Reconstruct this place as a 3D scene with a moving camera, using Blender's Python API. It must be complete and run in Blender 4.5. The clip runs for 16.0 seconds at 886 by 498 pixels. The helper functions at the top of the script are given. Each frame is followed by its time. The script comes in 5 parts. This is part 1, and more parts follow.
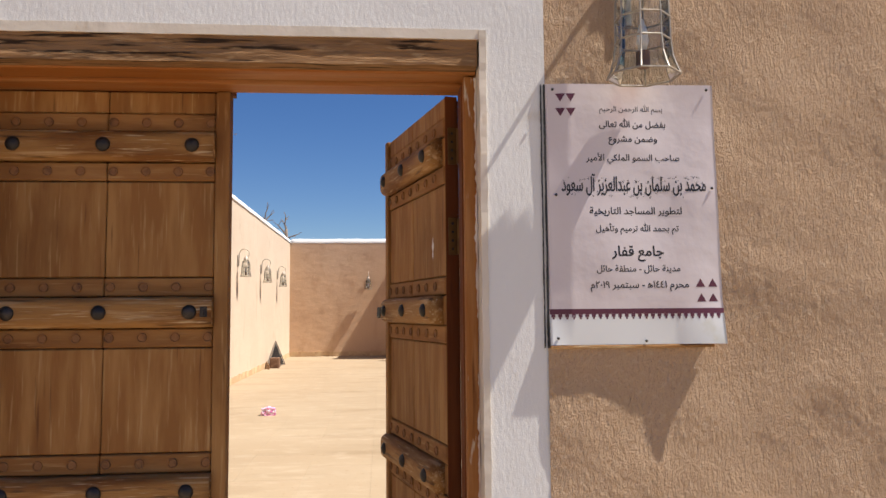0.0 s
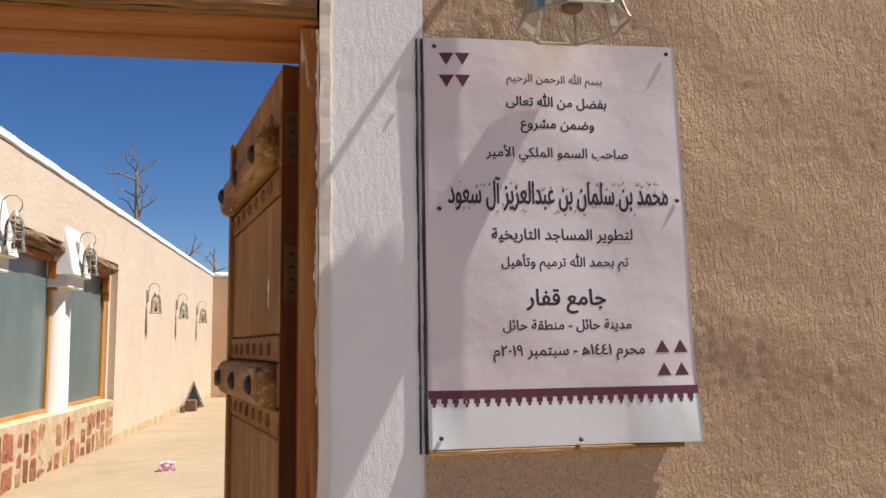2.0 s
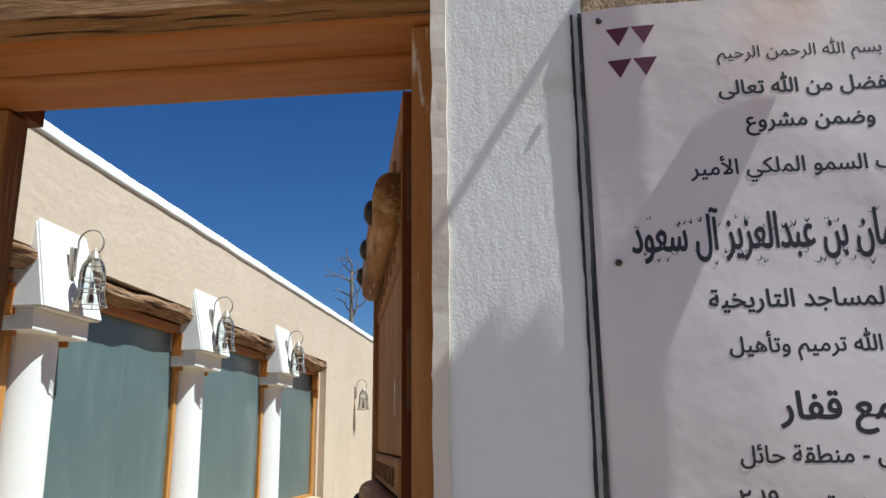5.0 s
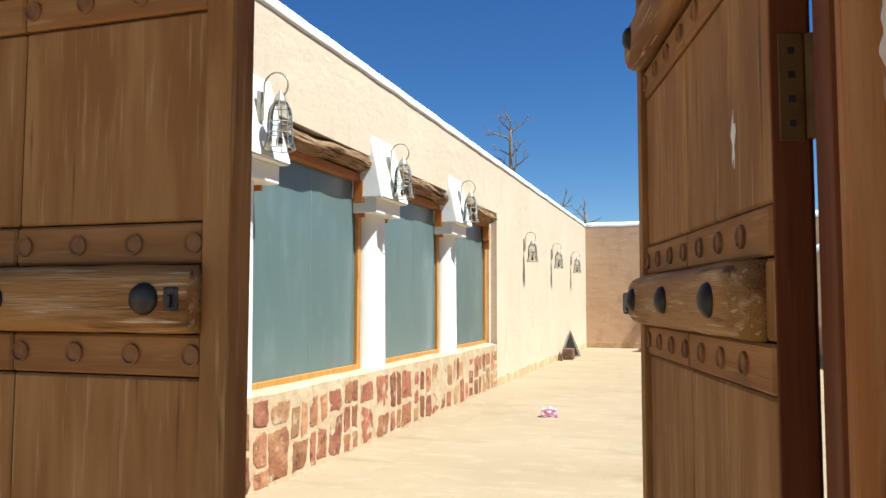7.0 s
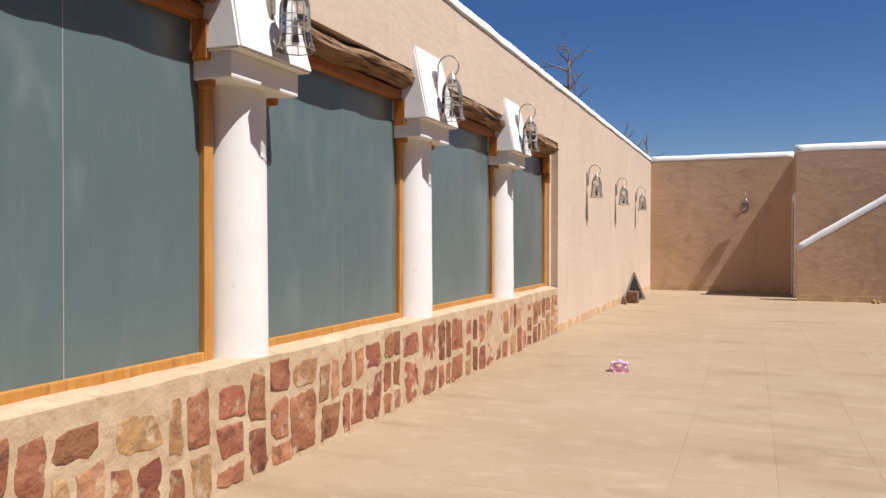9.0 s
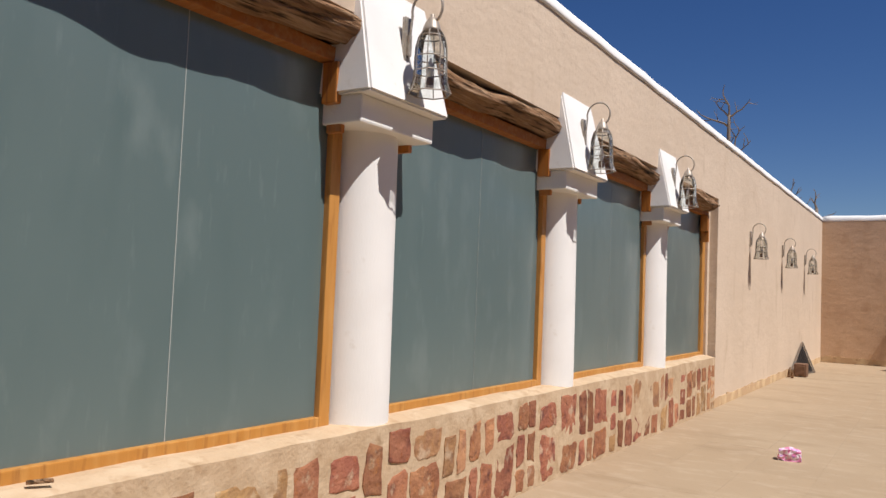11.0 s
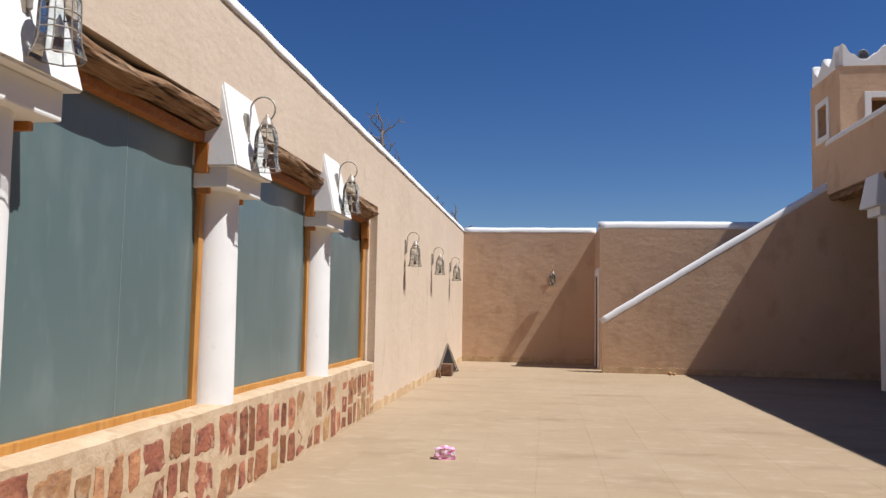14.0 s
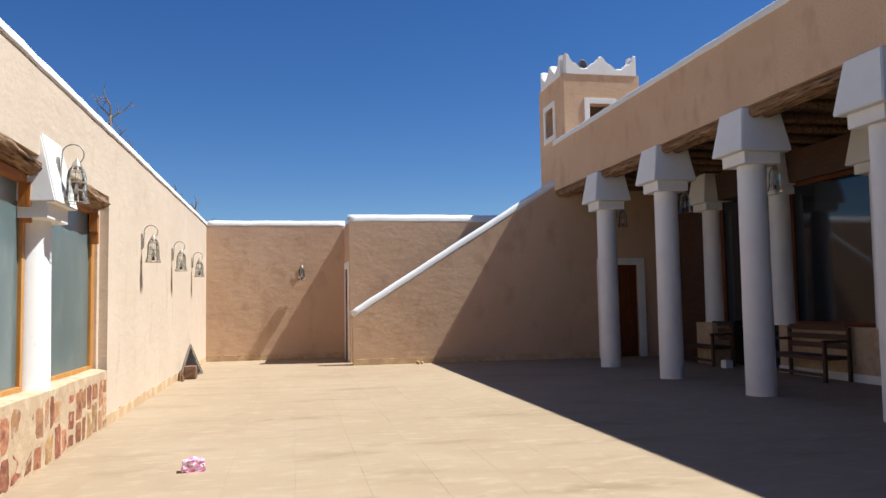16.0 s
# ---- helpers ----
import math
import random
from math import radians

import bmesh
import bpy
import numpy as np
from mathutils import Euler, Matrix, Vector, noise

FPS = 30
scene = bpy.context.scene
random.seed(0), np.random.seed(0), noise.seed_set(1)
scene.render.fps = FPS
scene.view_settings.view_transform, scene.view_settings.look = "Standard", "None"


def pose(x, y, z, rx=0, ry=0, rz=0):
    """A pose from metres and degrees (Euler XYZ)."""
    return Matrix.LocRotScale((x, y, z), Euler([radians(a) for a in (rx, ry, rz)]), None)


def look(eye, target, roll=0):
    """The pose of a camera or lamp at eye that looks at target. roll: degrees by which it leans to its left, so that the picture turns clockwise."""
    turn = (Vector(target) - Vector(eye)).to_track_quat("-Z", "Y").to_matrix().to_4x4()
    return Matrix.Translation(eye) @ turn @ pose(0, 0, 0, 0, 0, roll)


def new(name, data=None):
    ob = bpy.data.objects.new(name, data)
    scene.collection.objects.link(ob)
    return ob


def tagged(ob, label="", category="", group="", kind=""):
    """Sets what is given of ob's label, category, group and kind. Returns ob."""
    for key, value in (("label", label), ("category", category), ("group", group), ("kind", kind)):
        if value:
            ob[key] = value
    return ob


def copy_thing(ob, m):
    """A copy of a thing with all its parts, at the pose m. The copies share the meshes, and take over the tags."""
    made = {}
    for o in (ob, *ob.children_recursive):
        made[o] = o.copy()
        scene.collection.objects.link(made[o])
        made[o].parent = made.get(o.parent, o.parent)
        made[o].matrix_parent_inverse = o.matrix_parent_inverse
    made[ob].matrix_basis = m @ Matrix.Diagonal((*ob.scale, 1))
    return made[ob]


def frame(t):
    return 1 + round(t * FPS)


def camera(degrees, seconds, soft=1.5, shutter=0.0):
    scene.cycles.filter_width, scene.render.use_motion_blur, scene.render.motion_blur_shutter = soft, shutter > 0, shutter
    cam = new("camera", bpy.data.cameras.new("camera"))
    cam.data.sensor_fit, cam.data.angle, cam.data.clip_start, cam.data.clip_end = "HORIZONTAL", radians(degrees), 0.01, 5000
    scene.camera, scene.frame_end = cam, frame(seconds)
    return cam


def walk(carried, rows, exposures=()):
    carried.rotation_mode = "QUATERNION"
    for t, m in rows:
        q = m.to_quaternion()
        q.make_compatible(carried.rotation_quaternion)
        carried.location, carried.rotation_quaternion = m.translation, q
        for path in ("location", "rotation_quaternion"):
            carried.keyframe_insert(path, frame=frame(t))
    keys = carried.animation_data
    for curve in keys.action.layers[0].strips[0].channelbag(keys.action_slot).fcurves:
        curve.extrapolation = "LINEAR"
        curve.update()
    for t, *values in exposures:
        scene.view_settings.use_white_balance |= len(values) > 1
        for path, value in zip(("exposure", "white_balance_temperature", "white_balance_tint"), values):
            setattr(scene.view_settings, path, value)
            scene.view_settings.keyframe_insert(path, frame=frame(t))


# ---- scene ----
cam = camera(59.6, 16.0)
PATH = [
    (0, (3.055, -1.51, 1.441), (3.214, 0.477, 1.603), -0.5),
    (0.5, (3.125, -1.322, 1.463), (3.355, 0.657, 1.635), -1.1),
    (1, (3.196, -1.138, 1.479), (3.453, 0.836, 1.67), -1.3),
    (1.5, (3.26, -0.901, 1.509), (3.558, 1.067, 1.712), -1.3),
    (2, (3.349, -0.693, 1.53), (3.664, 1.267, 1.775), -0.9),
    (2.5, (3.452, -0.517, 1.563), (3.759, 1.428, 1.908), 1.6),
    (3, (3.47, -0.371, 1.582), (3.753, 1.573, 1.957), 2.0),
    (3.2, (3.469, -0.326, 1.594), (3.743, 1.616, 1.985), 0.6),
    (5.3, (3.455, -0.184, 1.571), (3.09, 1.722, 2.055), 0.5),
    (5.5, (3.445, -0.182, 1.556), (2.973, 1.713, 1.986), 1.2),
    (6, (3.387, -0.148, 1.501), (2.835, 1.761, 1.727), 1.7),
    (6.5, (3.280, -0.070, 1.470), (2.689, 1.831, 1.662), 1.1),
    (7, (3.176, 0.062, 1.445), (2.566, 1.962, 1.579), 0.1),
    (7.5, (3.114, 0.286, 1.440), (2.486, 2.181, 1.552), 0.1),
    (8, (2.990, 0.594, 1.413), (2.344, 2.485, 1.497), 0.2),
    (8.5, (2.889, 0.848, 1.409), (2.212, 2.730, 1.397), 0.3),
    (9, (2.812, 1.154, 1.439), (2.069, 3.01, 1.417), 0.1),
    (9.5, (2.735, 1.373, 1.466), (1.79, 3.135, 1.487), 2.1),
    (10, (2.653, 1.498, 1.477), (1.59, 3.19, 1.559), 2.2),
    (10.2, (2.647, 1.535, 1.481), (1.57, 3.217, 1.57), 2.2),
    (12.3, (2.597, 1.693, 1.49), (1.57, 3.401, 1.653), 2.3),
    (12.5, (2.561, 1.706, 1.489), (1.632, 3.469, 1.657), 2.1),
    (13, (2.495, 1.727, 1.477), (1.847, 3.612, 1.649), 1.5),
    (13.5, (2.469, 1.829, 1.453), (2.043, 3.776, 1.618), 1.1),
    (14, (2.447, 1.996, 1.476), (2.181, 3.972, 1.633), 1.0),
    (14.5, (2.435, 2.107, 1.474), (2.323, 4.098, 1.633), 0.5),
    (15, (2.383, 2.194, 1.495), (2.443, 4.187, 1.651), 0.0),
    (15.5, (2.348, 2.233, 1.497), (2.556, 4.216, 1.647), -0.5),
    (16, (2.343, 2.279, 1.487), (2.727, 4.237, 1.628), -1.0),
]
EXPOSURES = [(0.0, 0.82, 6800, 10), (1.5, 0.80, 6650, 8), (3.2, 0.50, 6500, 7), (5.3, 0.52, 5900, -2), (6.5, 0.9, 6050, -4), (7.5, 0.97, 6200, 3), (8.1, 0.95, 6400, 14), (8.6, 0.58, 6450, 14), (9.2, 0.35, 6600, 13), (10.2, 0.18, 6650, 13), (12.5, 0.25, 6550, 13), (14.5, 0.42, 6250, 9), (16.0, 0.72, 6150, 6)]
walk(cam, [(t, look(eye, target, roll)) for t, eye, target, roll in PATH], EXPOSURES)

# ---- light ----
SUN_WAY = Vector((-1.0, 0.165, -1.69)).normalized()
world = bpy.data.worlds.new("world")
scene.world = world
world.use_nodes = True
wn = world.node_tree
sky = wn.nodes.new("ShaderNodeTexSky")
sky.sky_type, sky.sun_disc = "NISHITA", False
sky.sun_elevation, sky.sun_rotation = radians(59.2), radians(97.4)
sky.altitude, sky.air_density, sky.dust_density, sky.ozone_density = 900, 1.0, 0.0, 4.0
wn.nodes["Background"].inputs["Strength"].default_value = 0.058
tone = wn.nodes.new("ShaderNodeHueSaturation")
tone.inputs["Saturation"].default_value = 1.25
tone.inputs["Hue"].default_value = 0.512
wn.links.new(sky.outputs["Color"], tone.inputs["Color"])
wn.links.new(tone.outputs["Color"], wn.nodes["Background"].inputs["Color"])
sun = new("sun", bpy.data.lights.new("sun", "SUN"))
sun.data.energy, sun.data.angle, sun.data.color = 5.0, radians(0.53), (1.0, 0.975, 0.94)
sun.matrix_world = look((30, -5, 50), Vector((30, -5, 50)) + SUN_WAY)


# ---- materials ----
def material(name, colour, rough=0.85, metal=0.0, spots=(), bumps=(), spec=0.5, random_tone=0.0, random_hue=0.0, coords="Object"):
    """spots: (colour, scale, low, high, detail, stretch) blends; bumps: (scale, strength, distance, stretch)."""
    m = bpy.data.materials.new(name)
    m.use_nodes = True
    n, l = m.node_tree.nodes, m.node_tree.links
    b = n["Principled BSDF"]
    b.inputs["Roughness"].default_value, b.inputs["Metallic"].default_value = rough, metal
    b.inputs["Specular IOR Level"].default_value = spec
    tc = n.new("ShaderNodeNewGeometry").outputs["Position"] if coords == "World" else n.new("ShaderNodeTexCoord").outputs[coords]
    last = None

    def noise_tex(scale, detail, stretch, seed):
        mp = n.new("ShaderNodeMapping")
        mp.inputs["Scale"].default_value = stretch
        mp.inputs["Location"].default_value = (seed * 3.1, seed * 1.7, seed * 2.3)
        l.new(tc, mp.inputs["Vector"])
        t = n.new("ShaderNodeTexNoise")
        t.inputs["Scale"].default_value, t.inputs["Detail"].default_value = scale, detail
        l.new(mp.outputs["Vector"], t.inputs["Vector"])
        return t.outputs["Fac"]

    rgb = n.new("ShaderNodeRGB")
    rgb.outputs[0].default_value = (*colour, 1)
    last = rgb.outputs[0]
    for k, (col, scale, low, high, detail, stretch) in enumerate(spots):
        f = noise_tex(scale, detail, stretch, k + 1)
        mr = n.new("ShaderNodeMapRange")
        mr.inputs["From Min"].default_value, mr.inputs["From Max"].default_value = low, high
        l.new(f, mr.inputs["Value"])
        mx = n.new("ShaderNodeMix")
        mx.data_type = "RGBA"
        l.new(mr.outputs["Result"], mx.inputs["Factor"])
        l.new(last, mx.inputs[6])
        mx.inputs[7].default_value = (*col, 1)
        last = mx.outputs[2]
    if random_tone or random_hue:
        oi = n.new("ShaderNodeObjectInfo")
        hs = n.new("ShaderNodeHueSaturation")
        mr = n.new("ShaderNodeMapRange")
        mr.inputs["To Min"].default_value, mr.inputs["To Max"].default_value = 1 - random_tone, 1 + random_tone
        l.new(oi.outputs["Random"], mr.inputs["Value"])
        l.new(mr.outputs["Result"], hs.inputs["Value"])
        if random_hue:
            wnz = n.new("ShaderNodeTexWhiteNoise")
            wnz.noise_dimensions = "1D"
            l.new(oi.outputs["Random"], wnz.inputs["W"])
            mh = n.new("ShaderNodeMapRange")
            mh.inputs["To Min"].default_value, mh.inputs["To Max"].default_value = 0.5 - random_hue, 0.5 + random_hue
            l.new(wnz.outputs["Value"], mh.inputs["Value"])
            l.new(mh.outputs["Result"], hs.inputs["Hue"])
        l.new(last, hs.inputs["Color"])
        last = hs.outputs["Color"]
    l.new(last, b.inputs["Base Color"])
    prev = None
    for k, (scale, strength, distance, stretch) in enumerate(bumps):
        f = noise_tex(scale, 5, stretch, k + 11)
        bp = n.new("ShaderNodeBump")
        bp.inputs["Strength"].default_value, bp.inputs["Distance"].default_value = strength, distance
        l.new(f, bp.inputs["Height"])
        if prev:
            l.new(prev, bp.inputs["Normal"])
        prev = bp.outputs["Normal"]
    if prev:
        l.new(prev, b.inputs["Normal"])
    return m


ONE = (1, 1, 1)
M_RENDER = material("gate_mud_render", (0.53, 0.36, 0.228), 0.95,
                    spots=[((0.56, 0.39, 0.255), 1.3, 0.4, 0.7, 4, ONE), ((0.47, 0.315, 0.195), 4, 0.55, 0.75, 6, (1, 1, 0.6)), ((0.60, 0.44, 0.30), 70, 0.55, 0.8, 3, ONE), ((0.36, 0.235, 0.145), 170, 0.60, 0.76, 3, ONE)],
                    bumps=[(3.0, 0.25, 0.035, ONE), (20, 0.45, 0.012, (0.8, 0.8, 0.6)), (85, 1.0, 0.009, (1.5, 1.5, 0.5)), (210, 1.0, 0.006, (1.2, 1, 0.8))], spec=0.12)
BUMPS_PLASTER = [(3.0, 0.20, 0.05, (1, 1, 1.6)), (14, 0.28, 0.012, (0.7, 0.7, 1.3)), (90, 0.45, 0.004, ONE), (240, 0.4, 0.002, ONE)]
M_PLASTER = material("reddish_mud_plaster", (0.57, 0.385, 0.25), 0.95,
                     spots=[((0.62, 0.43, 0.285), 0.7, 0.4, 0.65, 4, ONE), ((0.46, 0.295, 0.185), 2.5, 0.55, 0.8, 6, (1, 1, 0.6)), ((0.52, 0.35, 0.225), 30, 0.5, 0.75, 4, ONE)],
                     bumps=BUMPS_PLASTER, spec=0.12)
# Paler than the reddish plaster: own beige plus direct sun put into the colour.
M_PLASTER_SUN_PALE = material("pale_beige_sunlit_plaster", (0.575, 0.458, 0.345), 0.95,
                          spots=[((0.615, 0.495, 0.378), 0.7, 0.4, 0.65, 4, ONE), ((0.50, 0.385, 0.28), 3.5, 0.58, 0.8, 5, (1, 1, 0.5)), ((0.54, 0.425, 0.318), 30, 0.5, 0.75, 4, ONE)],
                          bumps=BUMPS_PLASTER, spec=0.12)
M_SKIRT = material("ochre_skirting_plaster", (0.50, 0.34, 0.20), 0.95,
                   spots=[((0.60, 0.45, 0.27), 4, 0.45, 0.65, 5, ONE), ((0.36, 0.23, 0.13), 9, 0.6, 0.75, 5, ONE)], bumps=[(20, 0.4, 0.01, ONE)], spec=0.15)
M_WHITE = material("white_limewash", (0.77, 0.755, 0.725), 0.9,
                   spots=[((0.72, 0.70, 0.67), 2.2, 0.5, 0.75, 5, ONE), ((0.66, 0.62, 0.56), 9, 0.66, 0.8, 6, ONE)],
                   bumps=[(8, 0.12, 0.005, ONE), (70, 0.4, 0.0025, (1.3, 1.3, 0.5)), (260, 0.45, 0.0012, ONE)], spec=0.2)
M_REVEAL = material("cream_reveal_plaster", (0.67, 0.59, 0.49), 0.92,
                    spots=[((0.72, 0.63, 0.53), 8, 0.5, 0.66, 6, (1, 1, 0.4)), ((0.52, 0.40, 0.28), 14, 0.66, 0.78, 6, (1, 1, 0.5))], bumps=[(40, 0.3, 0.004, ONE)], spec=0.2)
M_FLAKE = material("flaking_pale_paint", (0.66, 0.53, 0.44), 0.85, spots=[((0.76, 0.68, 0.60), 22, 0.45, 0.6, 5, (1, 1, 0.5)), ((0.40, 0.24, 0.13), 30, 0.62, 0.7, 6, (1, 1, 0.4))], bumps=[(60, 0.5, 0.003, ONE)], spec=0.2)
M_CORBEL = material("dark_varnished_corbel", (0.42, 0.15, 0.022), 0.45, spots=[((0.38, 0.15, 0.04), 6, 0.48, 0.7, 5, (4, 4, 0.5)), ((0.17, 0.05, 0.014), 9, 0.55, 0.75, 5, (4, 4, 0.5))], bumps=[(40, 0.3, 0.002, (4, 4, 0.5))])
M_DOOR = material("weathered_teak", (0.29, 0.128, 0.038), 0.68,
                  spots=[((0.40, 0.205, 0.070), 3.5, 0.42, 0.62, 6, (5, 5, 0.7)), ((0.185, 0.076, 0.022), 2.2, 0.48, 0.66, 7, (2.5, 2.5, 0.6)), ((0.50, 0.31, 0.135), 22, 0.58, 0.78, 8, (4, 4, 0.25)), ((0.12, 0.05, 0.018), 9, 0.64, 0.76, 8, (8, 8, 0.35))],
                  bumps=[(26, 0.45, 0.003, (8, 8, 0.5)), (110, 0.6, 0.0015, (6, 6, 0.35))], spec=0.2, random_tone=0.08)
M_BAND = material("reddish_rivet_band_wood", (0.27, 0.118, 0.036), 0.7,
                  spots=[((0.36, 0.175, 0.06), 5, 0.42, 0.66, 6, (0.7, 5, 5)), ((0.15, 0.06, 0.02), 4, 0.54, 0.72, 7, (0.8, 3, 3)), ((0.44, 0.26, 0.11), 20, 0.6, 0.8, 7, (0.4, 5, 5))],
                  bumps=[(26, 0.4, 0.003, (0.5, 8, 8)), (110, 0.5, 0.0015, (0.4, 6, 6))], spec=0.2, random_tone=0.08)
M_POST = material("chipped_painted_post", (0.34, 0.135, 0.038), 0.75,
                  spots=[((0.42, 0.20, 0.075), 5, 0.45, 0.7, 5, (6, 6, 0.6)), ((0.16, 0.055, 0.016), 7, 0.56, 0.75, 6, (8, 8, 0.5)), ((0.55, 0.44, 0.33), 16, 0.66, 0.72, 7, (3, 3, 0.5))],
                  bumps=[(26, 0.5, 0.004, (6, 6, 0.5))], spec=0.15)
M_RAIL = material("oiled_timber_rail", (0.36, 0.18, 0.058), 0.65,
                  spots=[((0.20, 0.08, 0.022), 3, 0.48, 0.64, 6, (0.7, 4, 5)), ((0.55, 0.36, 0.18), 6, 0.53, 0.68, 7, (0.5, 6, 8)), ((0.12, 0.06, 0.028), 9, 0.60, 0.70, 7, (0.6, 6, 6)), ((0.62, 0.45, 0.26), 30, 0.6, 0.72, 6, (0.3, 5, 6))],
                  bumps=[(14, 0.6, 0.008, (0.5, 4, 5)), (60, 0.7, 0.004, (0.4, 6, 8))], spec=0.2)
M_DARKWOOD = material("dark_red_timber", (0.125, 0.034, 0.010), 0.72,
                      spots=[((0.18, 0.056, 0.017), 4, 0.45, 0.7, 5, (5, 5, 0.5)), ((0.08, 0.024, 0.009), 8, 0.6, 0.8, 5, (6, 6, 0.5))],
                      bumps=[(30, 0.35, 0.003, (6, 6, 0.4))], spec=0.15)
M_HEADWOOD = material("red_brown_head_timber", (0.33, 0.112, 0.022), 0.62,
                      spots=[((0.37, 0.17, 0.06), 4, 0.45, 0.7, 5, (0.5, 6, 6)), ((0.18, 0.07, 0.026), 7, 0.58, 0.8, 5, (0.5, 6, 6))],
                      bumps=[(30, 0.4, 0.003, (0.4, 6, 6))], spec=0.3)
M_ORANGE = material("varnished_pine_frame", (0.46, 0.205, 0.042), 0.45,
                    spots=[((0.53, 0.27, 0.075), 4, 0.45, 0.7, 5, (4, 4, 0.5)), ((0.26, 0.095, 0.02), 7, 0.54, 0.8, 5, (4, 4, 0.5))], bumps=[(40, 0.3, 0.002, (4, 4, 0.5))])
M_LOG = material("weathered_tamarisk_log", (0.25, 0.14, 0.075), 0.92,
                 spots=[((0.37, 0.245, 0.15), 6, 0.46, 0.66, 6, (5, 0.5, 5)), ((0.06, 0.036, 0.02), 8, 0.52, 0.64, 6, (5, 0.4, 5))],
                 bumps=[(7, 1.0, 0.045, (4, 0.5, 4)), (34, 0.8, 0.010, (4, 0.8, 4))], spec=0.15)
M_LINTEL = material("cracked_lintel_timber", (0.30, 0.165, 0.078), 0.9,
                    spots=[((0.21, 0.115, 0.055), 9, 0.45, 0.65, 6, (0.6, 4, 4)), ((0.045, 0.026, 0.015), 24, 0.56, 0.63, 8, (0.16, 3, 2.6)), ((0.42, 0.27, 0.145), 30, 0.58, 0.74, 6, (0.5, 4, 3))],
                    bumps=[(24, 1.0, 0.010, (0.16, 3, 2.6)), (90, 0.8, 0.004, (0.6, 4, 4))], spec=0.12)
M_FROST = material("frosted_green_glass", (0.104, 0.150, 0.150), 0.28,
                   spots=[((0.122, 0.170, 0.168), 0.9, 0.4, 0.7, 4, (1, 1, 0.5)), ((0.094, 0.140, 0.140), 5, 0.5, 0.8, 6, (1, 1, 0.25)), ((0.16, 0.208, 0.204), 2.6, 0.56, 0.80, 8, (1, 1.6, 0.7)), ((0.145, 0.192, 0.187), 16, 0.62, 0.82, 6, (1, 1.4, 0.3))], spec=0.8)
M_FLOOR = material("sandy_floor_slabs", (0.333, 0.245, 0.156), 0.9,
                   spots=[((0.361, 0.272, 0.178), 0.5, 0.40, 0.66, 4, ONE), ((0.267, 0.191, 0.116), 1.1, 0.54, 0.74, 7, (0.5, 1.6, 1)), ((0.402, 0.310, 0.213), 4, 0.52, 0.80, 7, (1, 2, 1)), ((0.271, 0.184, 0.106), 26, 0.62, 0.8, 5, ONE)],
                   bumps=[(5, 0.12, 0.008, ONE), (60, 0.4, 0.002, ONE)], spec=0.2, random_tone=0.02, coords="World")
M_JOINT = material("sandy_joint", (0.27, 0.20, 0.135), 0.95, spots=[((0.30, 0.225, 0.152), 3, 0.45, 0.65, 6, ONE)], spec=0.1)
M_GROUND = material("dry_earth", (0.36, 0.27, 0.18), 0.95, spots=[((0.45, 0.35, 0.25), 0.4, 0.4, 0.7, 6, ONE), ((0.25, 0.18, 0.12), 4, 0.55, 0.75, 6, ONE)], bumps=[(12, 0.6, 0.03, ONE)], spec=0.1)
M_MORTAR = material("sand_lime_mortar", (0.48, 0.35, 0.225), 0.95,
                    spots=[((0.55, 0.42, 0.285), 5, 0.45, 0.65, 6, ONE), ((0.40, 0.275, 0.165), 11, 0.55, 0.72, 6, ONE)], bumps=[(9, 0.7, 0.02, ONE), (60, 0.6, 0.005, ONE)], spec=0.15)
M_STONE = material("red_sandstone", (0.265, 0.105, 0.062), 0.9,
                   spots=[((0.38, 0.175, 0.095), 5, 0.42, 0.66, 7, ONE), ((0.13, 0.055, 0.042), 9, 0.54, 0.70, 7, ONE), ((0.46, 0.33, 0.22), 8, 0.60, 0.70, 8, ONE), ((0.34, 0.13, 0.05), 26, 0.58, 0.74, 6, ONE)],
                   bumps=[(14, 0.9, 0.02, ONE), (60, 0.7, 0.006, ONE)], spec=0.15, random_tone=0.30, random_hue=0.011)
M_STONE_PALE = material("pale_sandstone", (0.39, 0.215, 0.105), 0.9,
                        spots=[((0.28, 0.15, 0.085), 9, 0.48, 0.65, 7, ONE), ((0.52, 0.385, 0.26), 7, 0.55, 0.7, 8, ONE)],
                        bumps=[(14, 0.9, 0.02, ONE), (60, 0.6, 0.005, ONE)], spec=0.15, random_tone=0.25, random_hue=0.012)
M_BRONZE = material("aged_bronze", (0.34, 0.29, 0.235), 0.45, 0.4, spots=[((0.46, 0.42, 0.36), 18, 0.5, 0.7, 4, ONE)], bumps=[(60, 0.3, 0.002, ONE)])
M_IRON = material("dark_iron", (0.035, 0.03, 0.028), 0.5, 0.5, spots=[((0.09, 0.07, 0.055), 25, 0.5, 0.75, 4, ONE)], bumps=[(80, 0.4, 0.002, ONE)])
M_BRASS = material("dull_brass", (0.17, 0.085, 0.022), 0.5, 0.5, spots=[((0.10, 0.05, 0.018), 25, 0.5, 0.75, 4, ONE)])
M_BULB = material("white_bulb", (0.8, 0.78, 0.74), 0.4)
M_BARK = material("grey_bark", (0.19, 0.15, 0.12), 0.9, bumps=[(20, 0.7, 0.01, (4, 4, 0.5))])
M_RUST = material("rusty_grey_steel", (0.17, 0.145, 0.12), 0.7, 0.4, spots=[((0.22, 0.12, 0.06), 12, 0.5, 0.7, 5, ONE)])
